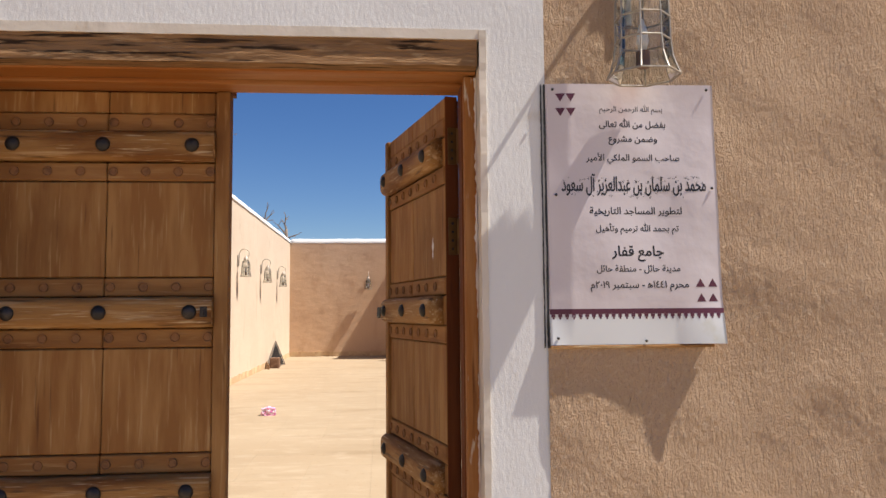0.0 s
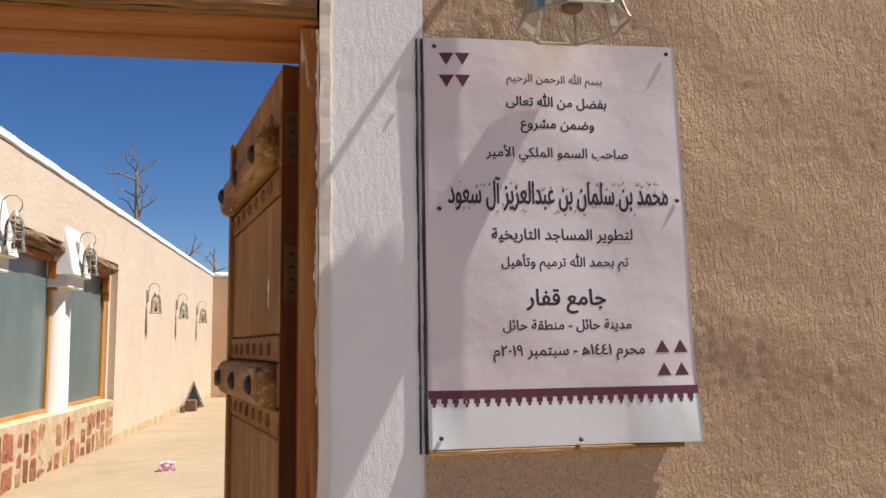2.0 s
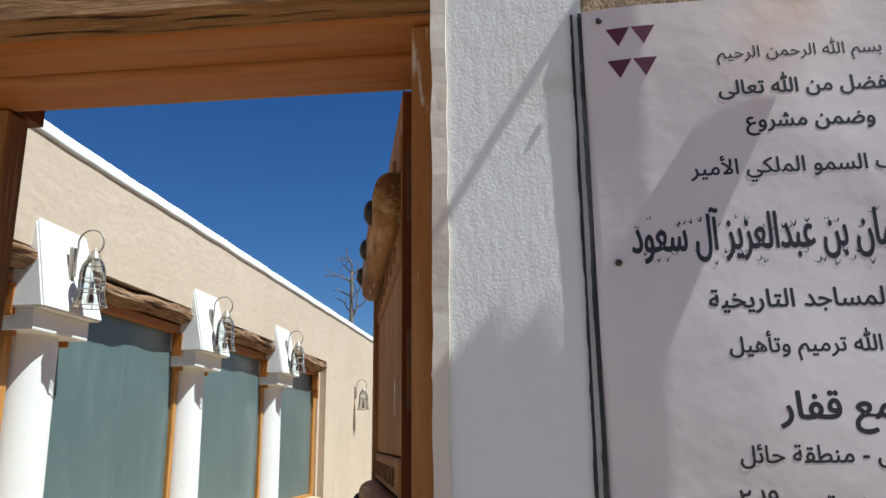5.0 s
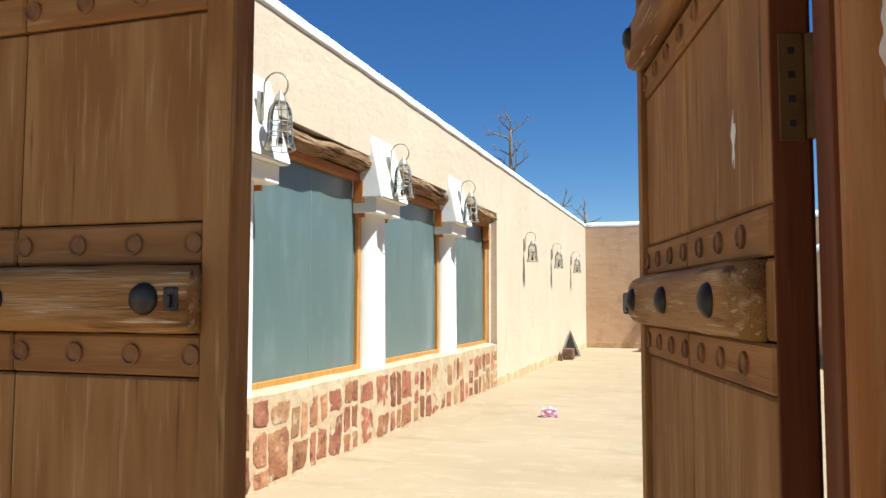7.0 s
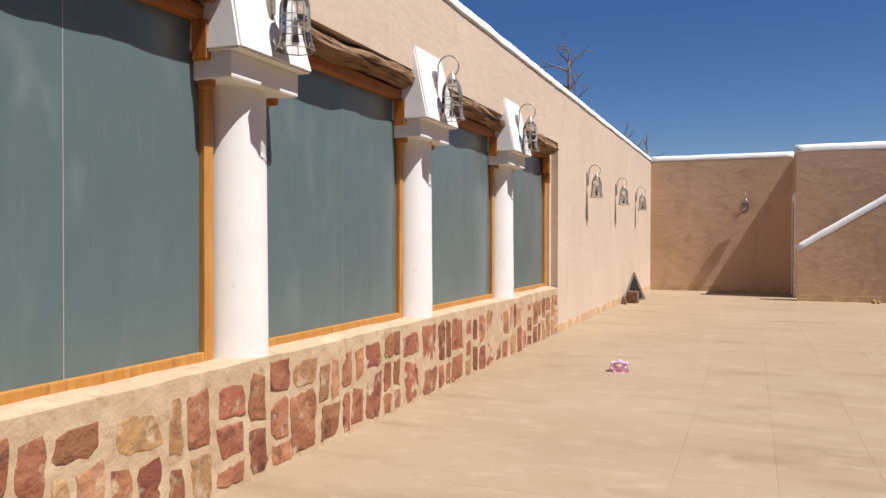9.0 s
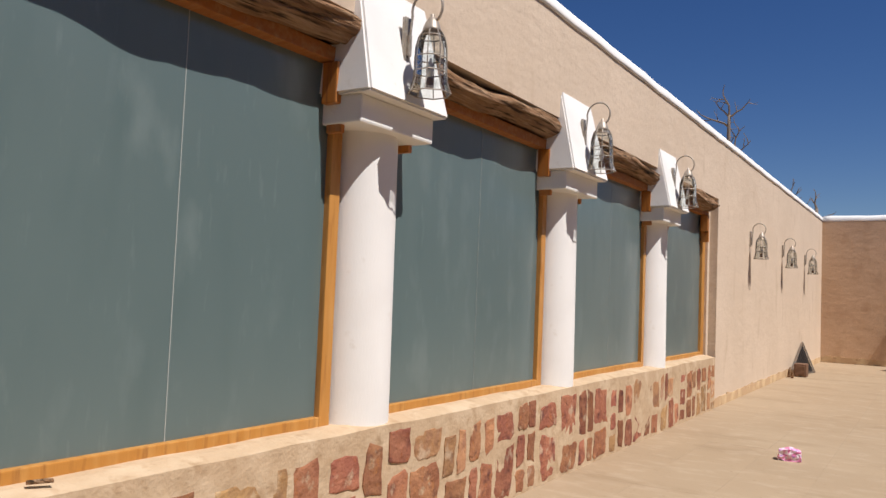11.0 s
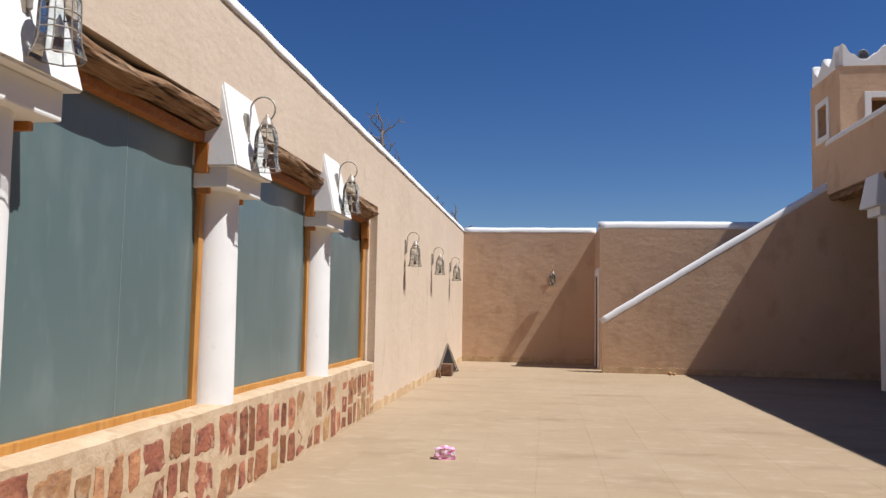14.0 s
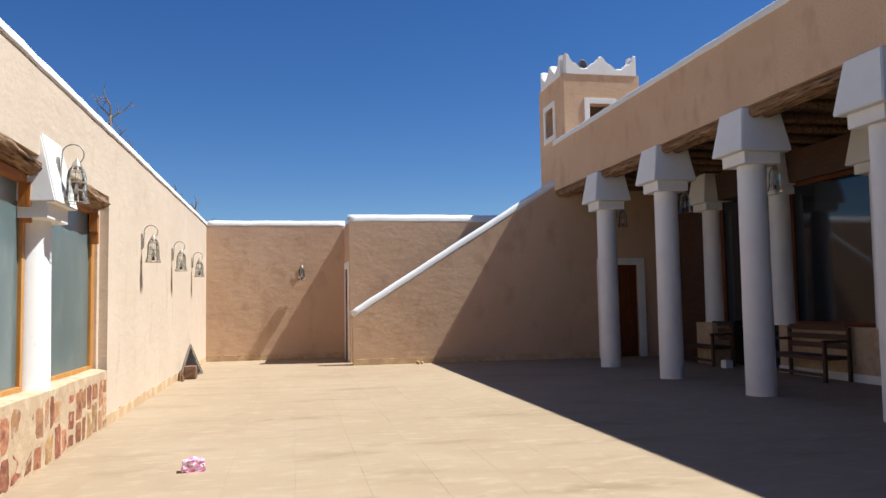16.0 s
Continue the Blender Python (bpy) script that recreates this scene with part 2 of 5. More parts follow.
M_BROWNBLOCK = material("brown_plastic_block", (0.15, 0.075, 0.04), 0.6, spots=[((0.24, 0.13, 0.08), 12, 0.5, 0.7, 5, ONE)])
M_SIGN = material("faded_pink_sign_sheet", (0.67, 0.58, 0.57), 0.33,
                  spots=[((0.71, 0.635, 0.63), 3, 0.4, 0.65, 3, (1, 1, 0.6)), ((0.62, 0.475, 0.45), 5, 0.62, 0.85, 3, (1, 1, 0.6))], bumps=[(5, 0.28, 0.02, ONE)], spec=0.5)
M_SIGNWHITE = material("white_sign_foot", (0.74, 0.74, 0.72), 0.35, spots=[((0.66, 0.64, 0.56), 9, 0.6, 0.7, 4, ONE)])
M_MAROON = material("maroon_print", (0.105, 0.02, 0.04), 0.45)
M_INK = material("black_print", (0.02, 0.018, 0.02), 0.45)
M_BLACK = material("black_edge_trim", (0.02, 0.018, 0.017), 0.6, bumps=[(60, 0.5, 0.003, ONE)])
M_PINKBAG = material("pink_plastic_wrapper", (0.75, 0.22, 0.42), 0.35, spots=[((0.85, 0.72, 0.78), 25, 0.45, 0.55, 3, ONE), ((0.30, 0.16, 0.50), 22, 0.58, 0.64, 3, (1, 1.5, 1))], bumps=[(40, 0.6, 0.01, ONE)])
M_SEALANT = material("grey_sealant", (0.34, 0.37, 0.35), 0.6)
# Nearly black: the colonnade's shade is put into this wood colour.
M_SHADE_WOOD = material("shade_darkened_wood", (0.06, 0.027, 0.013), 0.6, spots=[((0.09, 0.042, 0.02), 6, 0.45, 0.7, 5, (4, 0.6, 4))], bumps=[(40, 0.3, 0.002, (4, 0.5, 4))])
M_WINDARK = material("dark_room_glass", (0.012, 0.013, 0.014), 0.06, spec=0.6)
M_SPEAKER = material("grey_horn_speaker", (0.10, 0.10, 0.11), 0.6)

M_GLASS = bpy.data.materials.new("clear_lamp_glass")
M_GLASS.use_nodes = True
gn = M_GLASS.node_tree
gt, gg, gm = gn.nodes.new("ShaderNodeBsdfTransparent"), gn.nodes.new("ShaderNodeBsdfGlossy"), gn.nodes.new("ShaderNodeMixShader")
gg.inputs["Roughness"].default_value = 0.12
gtc, gnz, gmr, gmx = gn.nodes.new("ShaderNodeTexCoord"), gn.nodes.new("ShaderNodeTexNoise"), gn.nodes.new("ShaderNodeMapRange"), gn.nodes.new("ShaderNodeMix")
gnz.inputs["Scale"].default_value, gnz.inputs["Detail"].default_value = 13.0, 2.0
gmr.inputs["From Min"].default_value, gmr.inputs["From Max"].default_value = 0.44, 0.60
gmx.data_type = "RGBA"
gmx.inputs[6].default_value, gmx.inputs[7].default_value = (0.76, 0.79, 0.78, 1), (0.965, 0.975, 0.97, 1)
gn.links.new(gtc.outputs["Object"], gnz.inputs["Vector"])
gn.links.new(gnz.outputs["Fac"], gmr.inputs["Value"])
gn.links.new(gmr.outputs["Result"], gmx.inputs["Factor"])
gn.links.new(gmx.outputs[2], gt.inputs["Color"])
gf = gn.nodes.new("ShaderNodeFresnel")
gf.inputs["IOR"].default_value = 1.45
gn.links.new(gf.outputs[0], gm.inputs[0])
gn.links.new(gt.outputs[0], gm.inputs[1])
gn.links.new(gg.outputs[0], gm.inputs[2])
gn.links.new(gm.outputs[0], gn.nodes["Material Output"].inputs["Surface"])


# ---- mesh helpers ----
def mesh_of(name, bm, mat, smooth=False):
    me = bpy.data.meshes.new(name)
    if smooth:
        for f in bm.faces:
            f.smooth = True
    bm.normal_update()
    bm.to_mesh(me)
    bm.free()
    me.materials.append(mat)
    return me


def part(name, bm, mat, parent, label="", smooth=False):
    """One mesh object under a thing or under a part."""
    ob = new(name, mesh_of(name, bm, mat, smooth))
    ob.parent = parent
    if label:
        ob["label"] = label
    return ob


def solid(name, bm, mat, label, category, kind="", group="", smooth=False):
    """A top-level thing of one mesh."""
    return tagged(new(name, mesh_of(name, bm, mat, smooth)), label, category, group, kind)


def holder(name, label, category, group="", kind="", at=None):
    ob = new(name)
    if at is not None:
        ob.matrix_basis = at
    return tagged(ob, label, category, group, kind)


def hexa(bm, low, high):
    """A solid between two quads of four corners each, in the same order."""
    v = [bm.verts.new(p) for p in (*low, *high)]
    made = [bm.faces.new([v[i] for i in q]) for q in ((3, 2, 1, 0), (4, 5, 6, 7), (0, 1, 5, 4), (1, 2, 6, 5), (2, 3, 7, 6), (3, 0, 4, 7))]
    return v, made


def box(bm, x0, x1, y0, y1, z0, z1):
    return hexa(bm, [(x0, y0, z0), (x1, y0, z0), (x1, y1, z0), (x0, y1, z0)], [(x0, y0, z1), (x1, y0, z1), (x1, y1, z1), (x0, y1, z1)])


def soft_box(bm, x0, x1, y0, y1, z0, z1, r=0.01, seg=2):
    b2 = bmesh.new()
    box(b2, x0, x1, y0, y1, z0, z1)
    bmesh.ops.bevel(b2, geom=b2.edges[:], offset=r, segments=seg, affect="EDGES", profile=0.6)
    join(bm, b2)


def join(bm, other, m=None):
    me = bpy.data.meshes.new("temporary")
    other.to_mesh(me)
    other.free()
    if m is not None:
        me.transform(m)
    bm.from_mesh(me)
    bpy.data.meshes.remove(me)


def lathe(bm, profile, seg=16, centre=(0, 0), cap=True, turn=0.0, arc=None):
    """profile: (radius, z) rows turned round the z axis."""
    rings = []
    for r, z in profile:
        rings.append([bm.verts.new((centre[0] + r * math.cos(turn + 2 * math.pi * i / seg), centre[1] + r * math.sin(turn + 2 * math.pi * i / seg), z)) for i in range(seg)])
    for a, b in zip(rings, rings[1:]):
        for i in range(seg):
            bm.faces.new((a[i], a[(i + 1) % seg], b[(i + 1) % seg], b[i]))
    if cap:
        bm.faces.new(rings[0][::-1])
        bm.faces.new(rings[-1])
    return rings


def tube(bm, points, radii, seg=6):
    """A bent rod through points; radii one number or one for each point."""
    pts = [Vector(p) for p in points]
    radii = radii if isinstance(radii, (list, tuple)) else [radii] * len(pts)
    side = None
    rings = []
    for i, p in enumerate(pts):
        way = (pts[min(i + 1, len(pts) - 1)] - pts[max(i - 1, 0)]).normalized()
        if side is None:
            side = way.orthogonal().normalized()
        side = (side - way * side.dot(way)).normalized()
        up = way.cross(side)
        rings.append([bm.verts.new(p + radii[i] * (math.cos(2 * math.pi * k / seg) * side + math.sin(2 * math.pi * k / seg) * up)) for k in range(seg)])
    for a, b in zip(rings, rings[1:]):
        for k in range(seg):
            bm.faces.new((a[k], a[(k + 1) % seg], b[(k + 1) % seg], b[k]))
    bm.faces.new(rings[0][::-1])
    bm.faces.new(rings[-1])


def roughen(bm, amount, scale, seed=0.0, axes=(1, 1, 1)):
    for v in bm.verts:
        d = noise.noise_vector(v.co * scale + Vector((seed, seed * 1.7, seed * 0.6)))
        v.co += Vector((d.x * axes[0], d.y * axes[1], d.z * axes[2])) * amount


def grid_wall(bm, origin, u, v, nu, nv, du, dv):
    """A sheet of quads from an origin along u and v (unit vectors), nu x nv cells."""
    o, u, v = Vector(origin), Vector(u), Vector(v)
    p = [[bm.verts.new(o + u * (i * du) + v * (j * dv)) for j in range(nv + 1)] for i in range(nu + 1)]
    for i in range(nu):
        for j in range(nv):
            bm.faces.new((p[i][j], p[i + 1][j], p[i + 1][j + 1], p[i][j + 1]))


def arched_bar(bm, length, width, height, cuts=30, seg=12):
    """A bar along x from 0 with a low arch for its section, centred on y, from z 0."""
    sec = [(-width / 2, 0.0)]
    for k in range(seg + 1):
        a = math.pi * k / seg
        c, q = -math.cos(a), math.sin(a)
        sec.append((math.copysign(abs(c) ** 0.8, c) * width / 2, 0.03 + (height - 0.03) * q ** 0.75))
    sec.append((width / 2, 0.0))
    rings = [[bm.verts.new((length * i / cuts, y, z)) for y, z in sec] for i in range(cuts + 1)]
    n = len(sec)
    for a, b in zip(rings, rings[1:]):
        for k in range(n):
            bm.faces.new((a[k], b[k], b[(k + 1) % n], a[(k + 1) % n]))
    bm.faces.new(rings[0])
    bm.faces.new(rings[-1][::-1])


def rounded_bar(bm, length, width, height, r, seg=4, cuts=30):
    """A bar along x from 0, its section centred on y, from z 0, with rounded upper edges."""
    sec = [(-width / 2, 0.0)]
    sec += [(-width / 2 + r - r * math.cos(a), height - r + r * math.sin(a)) for a in [math.pi / 2 * k / seg for k in range(seg + 1)]]
    sec += [(width / 2 - r + r * math.sin(a), height - r + r * math.cos(a)) for a in [math.pi / 2 * k / seg for k in range(seg + 1)]]
    sec += [(width / 2, 0.0)]
    rings = [[bm.verts.new((length * i / cuts, y, z)) for y, z in sec] for i in range(cuts + 1)]
    n = len(sec)
    for a, b in zip(rings, rings[1:]):
        for k in range(n):
            bm.faces.new((a[k], b[k], b[(k + 1) % n], a[(k + 1) % n]))
    bm.faces.new(rings[0])
    bm.faces.new(rings[-1][::-1])


# ---- ground and floor ----
GATE = 0.745         # front face of the gate wall
BACK = 1.22          # its courtyard face
FAR = 24.70          # far courtyard wall
STAIR = 21.63        # wall with the outer stair
END = 12.87          # end of the glazed bays
PITCH = 2.675        # spacing of the left-hand columns
COLS = [10.46 - PITCH * k for k in (3, 2, 1, 0)]

bm = bmesh.new()
grid_wall(bm, (-300, -300, -0.06), (1, 0, 0), (0, 1, 0), 8, 8, 75, 75)
solid("ground", bm, M_GROUND, "bare dry sandy earth around the building", "ground", "structure")

# ---- left-hand wall with glazed bays ----
bm = bmesh.new()
T = 0.62
box(bm, -T, 0, BACK, COLS[0] - 0.36, 0, 3.82)
box(bm, -T, 0, COLS[0] - 0.36, FAR, 2.955, 3.82)
bmesh.ops.subdivide_edges(bm, edges=[e for e in bm.edges if e.calc_length() > 3], cuts=8, use_grid_fill=True)
b2 = bmesh.new()
box(b2, -T, 0, END, FAR, 0, 2.955)
bmesh.ops.bevel(b2, geom=[e for e in b2.edges if all(abs(v.co.y - END) < 0.01 and abs(v.co.x) < 0.01 for v in e.verts)], offset=0.11, segments=6, affect="EDGES")
join(bm, b2)
solid("wall_west", bm, M_PLASTER_SUN_PALE, "long mud-plastered courtyard wall, its pale tan partly painted sunlight", "wall", "structure")

def coping(name, axis, a, b, centre, width, z, height, label="rounded white limewashed coping on the wall top"):
    bm = bmesh.new()
    arched_bar(bm, b - a, width, height, max(6, int((b - a) / 0.2)))
    roughen(bm, 0.012, 2.3, a, (0.4, 0.25, 1))
    if axis == "y":
        bm.transform(Matrix.Translation((centre, a, z)) @ Matrix.Rotation(radians(90), 4, "Z"))
    else:
        bm.transform(Matrix.Translation((a, centre, z)))
    return solid(name, bm, M_WHITE, label, "coping", "structure", smooth=True)

coping("trim_coping_west", "y", BACK, FAR + 0.45, -T / 2 + 0.004, T + 0.024, 3.79, 0.185)

# skirting along the plain stretch of that wall
def skirting(name, x0, x1, y0, y1, h, out, face):
    bm = bmesh.new()
    n = max(2, int(max(x1 - x0, y1 - y0) / 0.08))
    for i in range(n):
        a, b = i / n, (i + 1) / n
        hh = h * (0.82 + 0.36 * abs(noise.noise(Vector((x0 + i * 0.31, y0 + 2.2, face)))))
        if face == 0:
            box(bm, x0, x0 + out, y0 + (y1 - y0) * a, y0 + (y1 - y0) * b, 0, hh)
        else:
            box(bm, x0 + (x1 - x0) * a, x0 + (x1 - x0) * b, y0 - out, y0, 0, hh)
    return solid(name, bm, M_SKIRT, "uneven ochre plaster skirting at the wall foot", "skirting", "structure")

skirting("baseboard_west", 0, 0, 12.83, FAR, 0.15, 0.012, 0)
skirting("baseboard_north", 0.013, 3.83, FAR, FAR, 0.17, 0.015, 1)
skirting("baseboard_stair", 3.83, 10.28, STAIR, STAIR, 0.17, 0.015, 1)

# plinth below the bays, its stones come last
PL0, PL1, PLH, PLX = COLS[0] - 0.55, 12.82, 0.735, 0.035
bm = bmesh.new()
box(bm, -T + 0.01, PLX, PL0, PL1, 0, PLH)
bmesh.ops.subdivide_edges(bm, edges=[e for e in bm.edges if e.calc_length() > 3], cuts=60)
bmesh.ops.subdivide_edges(bm, edges=[e for e in bm.edges if 0.5 < e.calc_length() < 1], cuts=5, use_grid_fill=True)
for v in bm.verts:
    if v.co.z > 0.05:
        d = noise.noise_vector(v.co * 2.3)
        v.co.z += 0.012 * d.z - (0.02 if v.co.x > 0 and v.co.z > 0.7 else 0)
        v.co.x += 0.010 * d.x if v.co.x > -0.1 else 0
plinth = solid("plinth_wall", bm, M_MORTAR, "low rubble stone plinth with sandy mortar under the glazed bays", "plinth", "structure")

# white columns with wedge capitals
def column(name, r, z0, z1, slab, wedge, label, group, shift=0.0):
    """slab: (x0, x1, half y, z0, z1); wedge: (bottom x0, x1, half y, top x0, x1, half y, z1)."""
    h = holder(name, label, "column", group)
    bm = bmesh.new()
    rings = [(r * (1.03 - 0.06 * k / 8), z0 + (z1 - z0) * k / 8) for k in range(9)]
    lathe(bm, rings, 32, (-shift * 2.5, shift), cap=False)
    roughen(bm, 0.004, 2.4, z0)
    part("shaft", bm, M_WHITE, h, smooth=True)
    x0, x1, hy, a, b = slab
    bm = bmesh.new()
    soft_box(bm, x0, x1, -hy, hy, a, b, 0.012)
    part("abacus", bm, M_WHITE, h)
    bx0, bx1, bh, tx0, tx1, th, top = wedge
    bm = bmesh.new()
    hexa(bm, [(bx0, -bh, b), (bx1, -bh, b), (bx1, bh, b), (bx0, bh, b)], [(tx0, -th, top), (tx1, -th, top), (tx1, th, top), (tx0, th, top)])
    bmesh.ops.bevel(bm, geom=bm.edges[:], offset=0.014, segments=2, affect="EDGES")
    part("capital", bm, M_WHITE, h)
    return h

CX = -0.14
first = column("bay_column", 0.220, PLH - 0.05, 2.362, (-0.22, 0.222, 0.345, 2.36, 2.512), (-0.22, 0.31, 0.382, -0.22, 0.145, 0.32, 3.19),
               "white limewashed round column with a wedge capital on the stone plinth", "columns between the glazed bays", 0.025)
first.matrix_basis = pose(CX, COLS[0], 0)
for y in COLS[1:]:
    copy_thing(first, pose(CX, y, 0))

# glazed bays: log lintel, frame, frosted pane
def bay(y0, y1, seam, log0, log1):
    """A glazed bay between y0 and y1."""
    w = holder("bay_window", "frosted green-grey glass window in a varnished timber frame", "window", "glazed bays of the courtyard", "structure")
    x0, x1 = -0.225, -0.145
    for a, b in ((y0 + 0.045, y0 + 0.128), (y1 - 0.128, y1 + 0.105 if y1 > 12 else y1 - 0.045)):
        bm = bmesh.new()
        soft_box(bm, x0, x1, a, b, PLH - 0.02, 2.693, 0.006)
        roughen(bm, 0.003, 2.2, a)
        part("frame_post", bm, M_ORANGE, w)
    bm = bmesh.new()
    soft_box(bm, x0, x1, y0 + 0.128, y1 - 0.128, PLH - 0.02, PLH + 0.05, 0.006)
    part("frame_sill", bm, M_ORANGE, w)
    bm = bmesh.new()
    soft_box(bm, x0 + 0.01, x1 + 0.045, y0 + 0.0, y1 - 0.0, 2.695, 2.775, 0.006)
    part("frame_head", bm, M_HEADWOOD, w)
    for s, a in ((1, y0), (-1, y1)):
        for k, (out, za, zb) in enumerate(((0.085, 2.465, 2.694), (0.035, 2.315, 2.465))):
            bm = bmesh.new()
            soft_box(bm, x1 - 0.02, x1 + 0.085, min(a + s * 0.130, a + s * (0.130 + out)), max(a + s * 0.130, a + s * (0.130 + out)), za, zb - 0.002, 0.008)
            part("corbel", bm, M_CORBEL, w)
    cuts = [y0 + 0.128] + ([seam] if seam else []) + [y1 - 0.128]
    for a, b in zip(cuts, cuts[1:]):
        bm = bmesh.new()
        box(bm, -0.195, -0.183, a + (0.003 if a == seam else 0), b - (0.003 if b == seam else 0), PLH + 0.05, 2.70)
        part("pane", bm, M_FROST, w)
    if seam:
        w2 = 0.0024 if seam < 4 else 0.0012
        bm = bmesh.new()
        box(bm, -0.190, -0.1815, seam - w2, seam + w2, PLH + 0.05, 2.70)
        part("silicone_joint", bm, M_SEALANT, w, "pale sealant joint between panes")
    # log over the bay
    bm = bmesh.new()
    n, seg = 90, 48
    rings = []
    for i in range(n + 1):
        y = log0 + (log1 - log0) * i / n
        s = 0.148 + 0.012 * math.sin(y * 1.7) + 0.008 * noise.noise(Vector((y * 2, 3, 1)))
        end = min(1.0, min(i, n - i) / 1.5 + 0.72)
        ring = []
        for k in range(seg):
            a = 2 * math.pi * k / seg
            q = s * end * (1 + 0.10 * noise.noise(Vector((math.cos(a) * 1.8, y * 0.9, math.sin(a) * 1.8 + 4))) + 0.16 * noise.noise(Vector((math.cos(a) * 5, y * 2.2, math.sin(a) * 5))) + 0.20 * noise.noise(Vector((math.cos(a) * 1.2, y * 1.7 + 9, math.sin(a) * 1.2))) - 0.16 * max(0, noise.noise(Vector((math.cos(a) * 9, y * 1.2, math.sin(a) * 9)))))
            ring.append(bm.verts.new((-0.112 + q * 1.03 * math.cos(a), y, 2.862 + 0.62 * q * math.sin(a) + 0.024 * math.sin(y * 2.9) + 0.012 * noise.noise(Vector((y * 3.1, 8, 2))))))
        rings.append(ring)
    for a, b in zip(rings, rings[1:]):
        for k in range(seg):
            bm.faces.new((a[k], b[k], b[(k + 1) % seg], a[(k + 1) % seg]))
    bm.faces.new(rings[0])
    bm.faces.new(rings[-1][::-1])
    solid("log_lintel", bm, M_LOG, "rough grey-brown log lintel set over a glazed bay", "log lintel", "structure", "log lintels", smooth=True)
    # added dark filler behind the log, stands in for the shadow gap
    bm = bmesh.new()
    box(bm, -0.60, -0.19, y0, y1, 2.78, 2.95)
    solid("trim_soffit", bm, M_DARKWOOD, "added dark filler behind the log for the shadow gap", "soffit", "structure")

R = 0.205
for k in range(4):
    a = COLS[k] + 0.17
    b = COLS[k + 1] - 0.17 if k < 3 else END - 0.01
    la, lb = COLS[k] + 0.31, (COLS[k + 1] - 0.31 if k < 3 else 12.86)
    bay(a, b, (3.853, 6.507, 9.2, None)[k], la, lb)
# wall behind the panes
bm = bmesh.new()
box(bm, -T - 0.1, -0.45, COLS[0] - 0.4, END + 0.1, 0.5, 2.95)
solid("wall_bay_back", bm, M_DARKWOOD, "dark closed wall behind the frosted glass", "wall", "structure")

# ---- far wall, stair, tower ----
bm = bmesh.new()
box(bm, 0, 3.83, FAR, FAR + 0.45, 0, 3.80)
bmesh.ops.subdivide_edges(bm, edges=bm.edges[:], cuts=6, use_grid_fill=True)
solid("wall_north", bm, M_PLASTER, "plain tan mud-plastered wall closing the courtyard", "wall", "structure")
coping("trim_coping_north", "x", 0.02, 3.86, FAR + 0.225, 0.457, 3.775, 0.17)

SB = 22.60   # wall behind the stair flight
bm = bmesh.new()
box(bm, 3.83, 9.50, SB, FAR + 0.45, 0, 3.72)
bmesh.ops.subdivide_edges(bm, edges=bm.edges[:], cuts=6, use_grid_fill=True)
solid("wall_stair_block", bm, M_PLASTER, "tan plastered block behind the stair flight", "wall", "structure")
coping("trim_coping_stair_block", "x", 3.80, 9.4, SB + 0.226, 0.457, 3.68, 0.21)
# stringer wall with a sloping top
S0, S1 = (3.83, 1.17), (9.32, 4.60)   # foot and head of the sloping top
bm = bmesh.new()
hexa(bm, [(3.83, STAIR, 0), (9.32, STAIR, 0), (9.32, STAIR + 0.28, 0), (3.83, STAIR + 0.28, 0)],
     [(S0[0], STAIR, S0[1] + 0.05), (S1[0], STAIR, S1[1] + 0.05), (S1[0], STAIR + 0.28, S1[1] + 0.05), (S0[0], STAIR + 0.28, S0[1] + 0.05)])
bmesh.ops.subdivide_edges(bm, edges=bm.edges[:], cuts=7, use_grid_fill=True)
solid("wall_stringer", bm, M_PLASTER, "tan plastered stair wall with a sloping top", "wall", "structure")
bm = bmesh.new()
slope = math.atan2(S1[1] - S0[1], S1[0] - S0[0])
arched_bar(bm, math.dist(S0, S1) - 0.02, 0.287, 0.165, 40)
roughen(bm, 0.010, 2.0, 3, (0.4, 0.25, 1))
bm.transform(Matrix.Translation((S0[0] + 0.01, STAIR + 0.14, S0[1] + 0.020)) @ Matrix.Rotation(-slope, 4, "Y"))
solid("trim_coping_stair", bm, M_WHITE, "sloping rounded white coping on the stair wall", "coping", "structure", smooth=True)
for k in range(20):
    bm = bmesh.new()
    x = 4.05 + 0.268 * k
    box(bm, x, x + 0.268, STAIR + 0.28, SB, 0, 0.19 + 0.172 * k)
    solid("stair_step", bm, M_PLASTER, "plastered step of the roof stair", "step", "structure", "stair steps")
# door on the west side of the block
d = holder("door_2", "white-framed doorway in the shaded side of the stair block", "door", kind="structure")
bm = bmesh.new()
for a, b, z0, z1 in ((22.78, 22.98, 0, 2.66), (23.98, 24.18, 0, 2.66), (22.98, 23.98, 2.46, 2.66)):
    soft_box(bm, 3.79, 3.835, a, b, z0, z1, 0.008)
part("door_surround", bm, M_WHITE, d)
bm = bmesh.new()
box(bm, 3.815, 3.826, 22.98, 23.98, 0, 2.46)
part("door_leaf", bm, M_DARKWOOD, d)

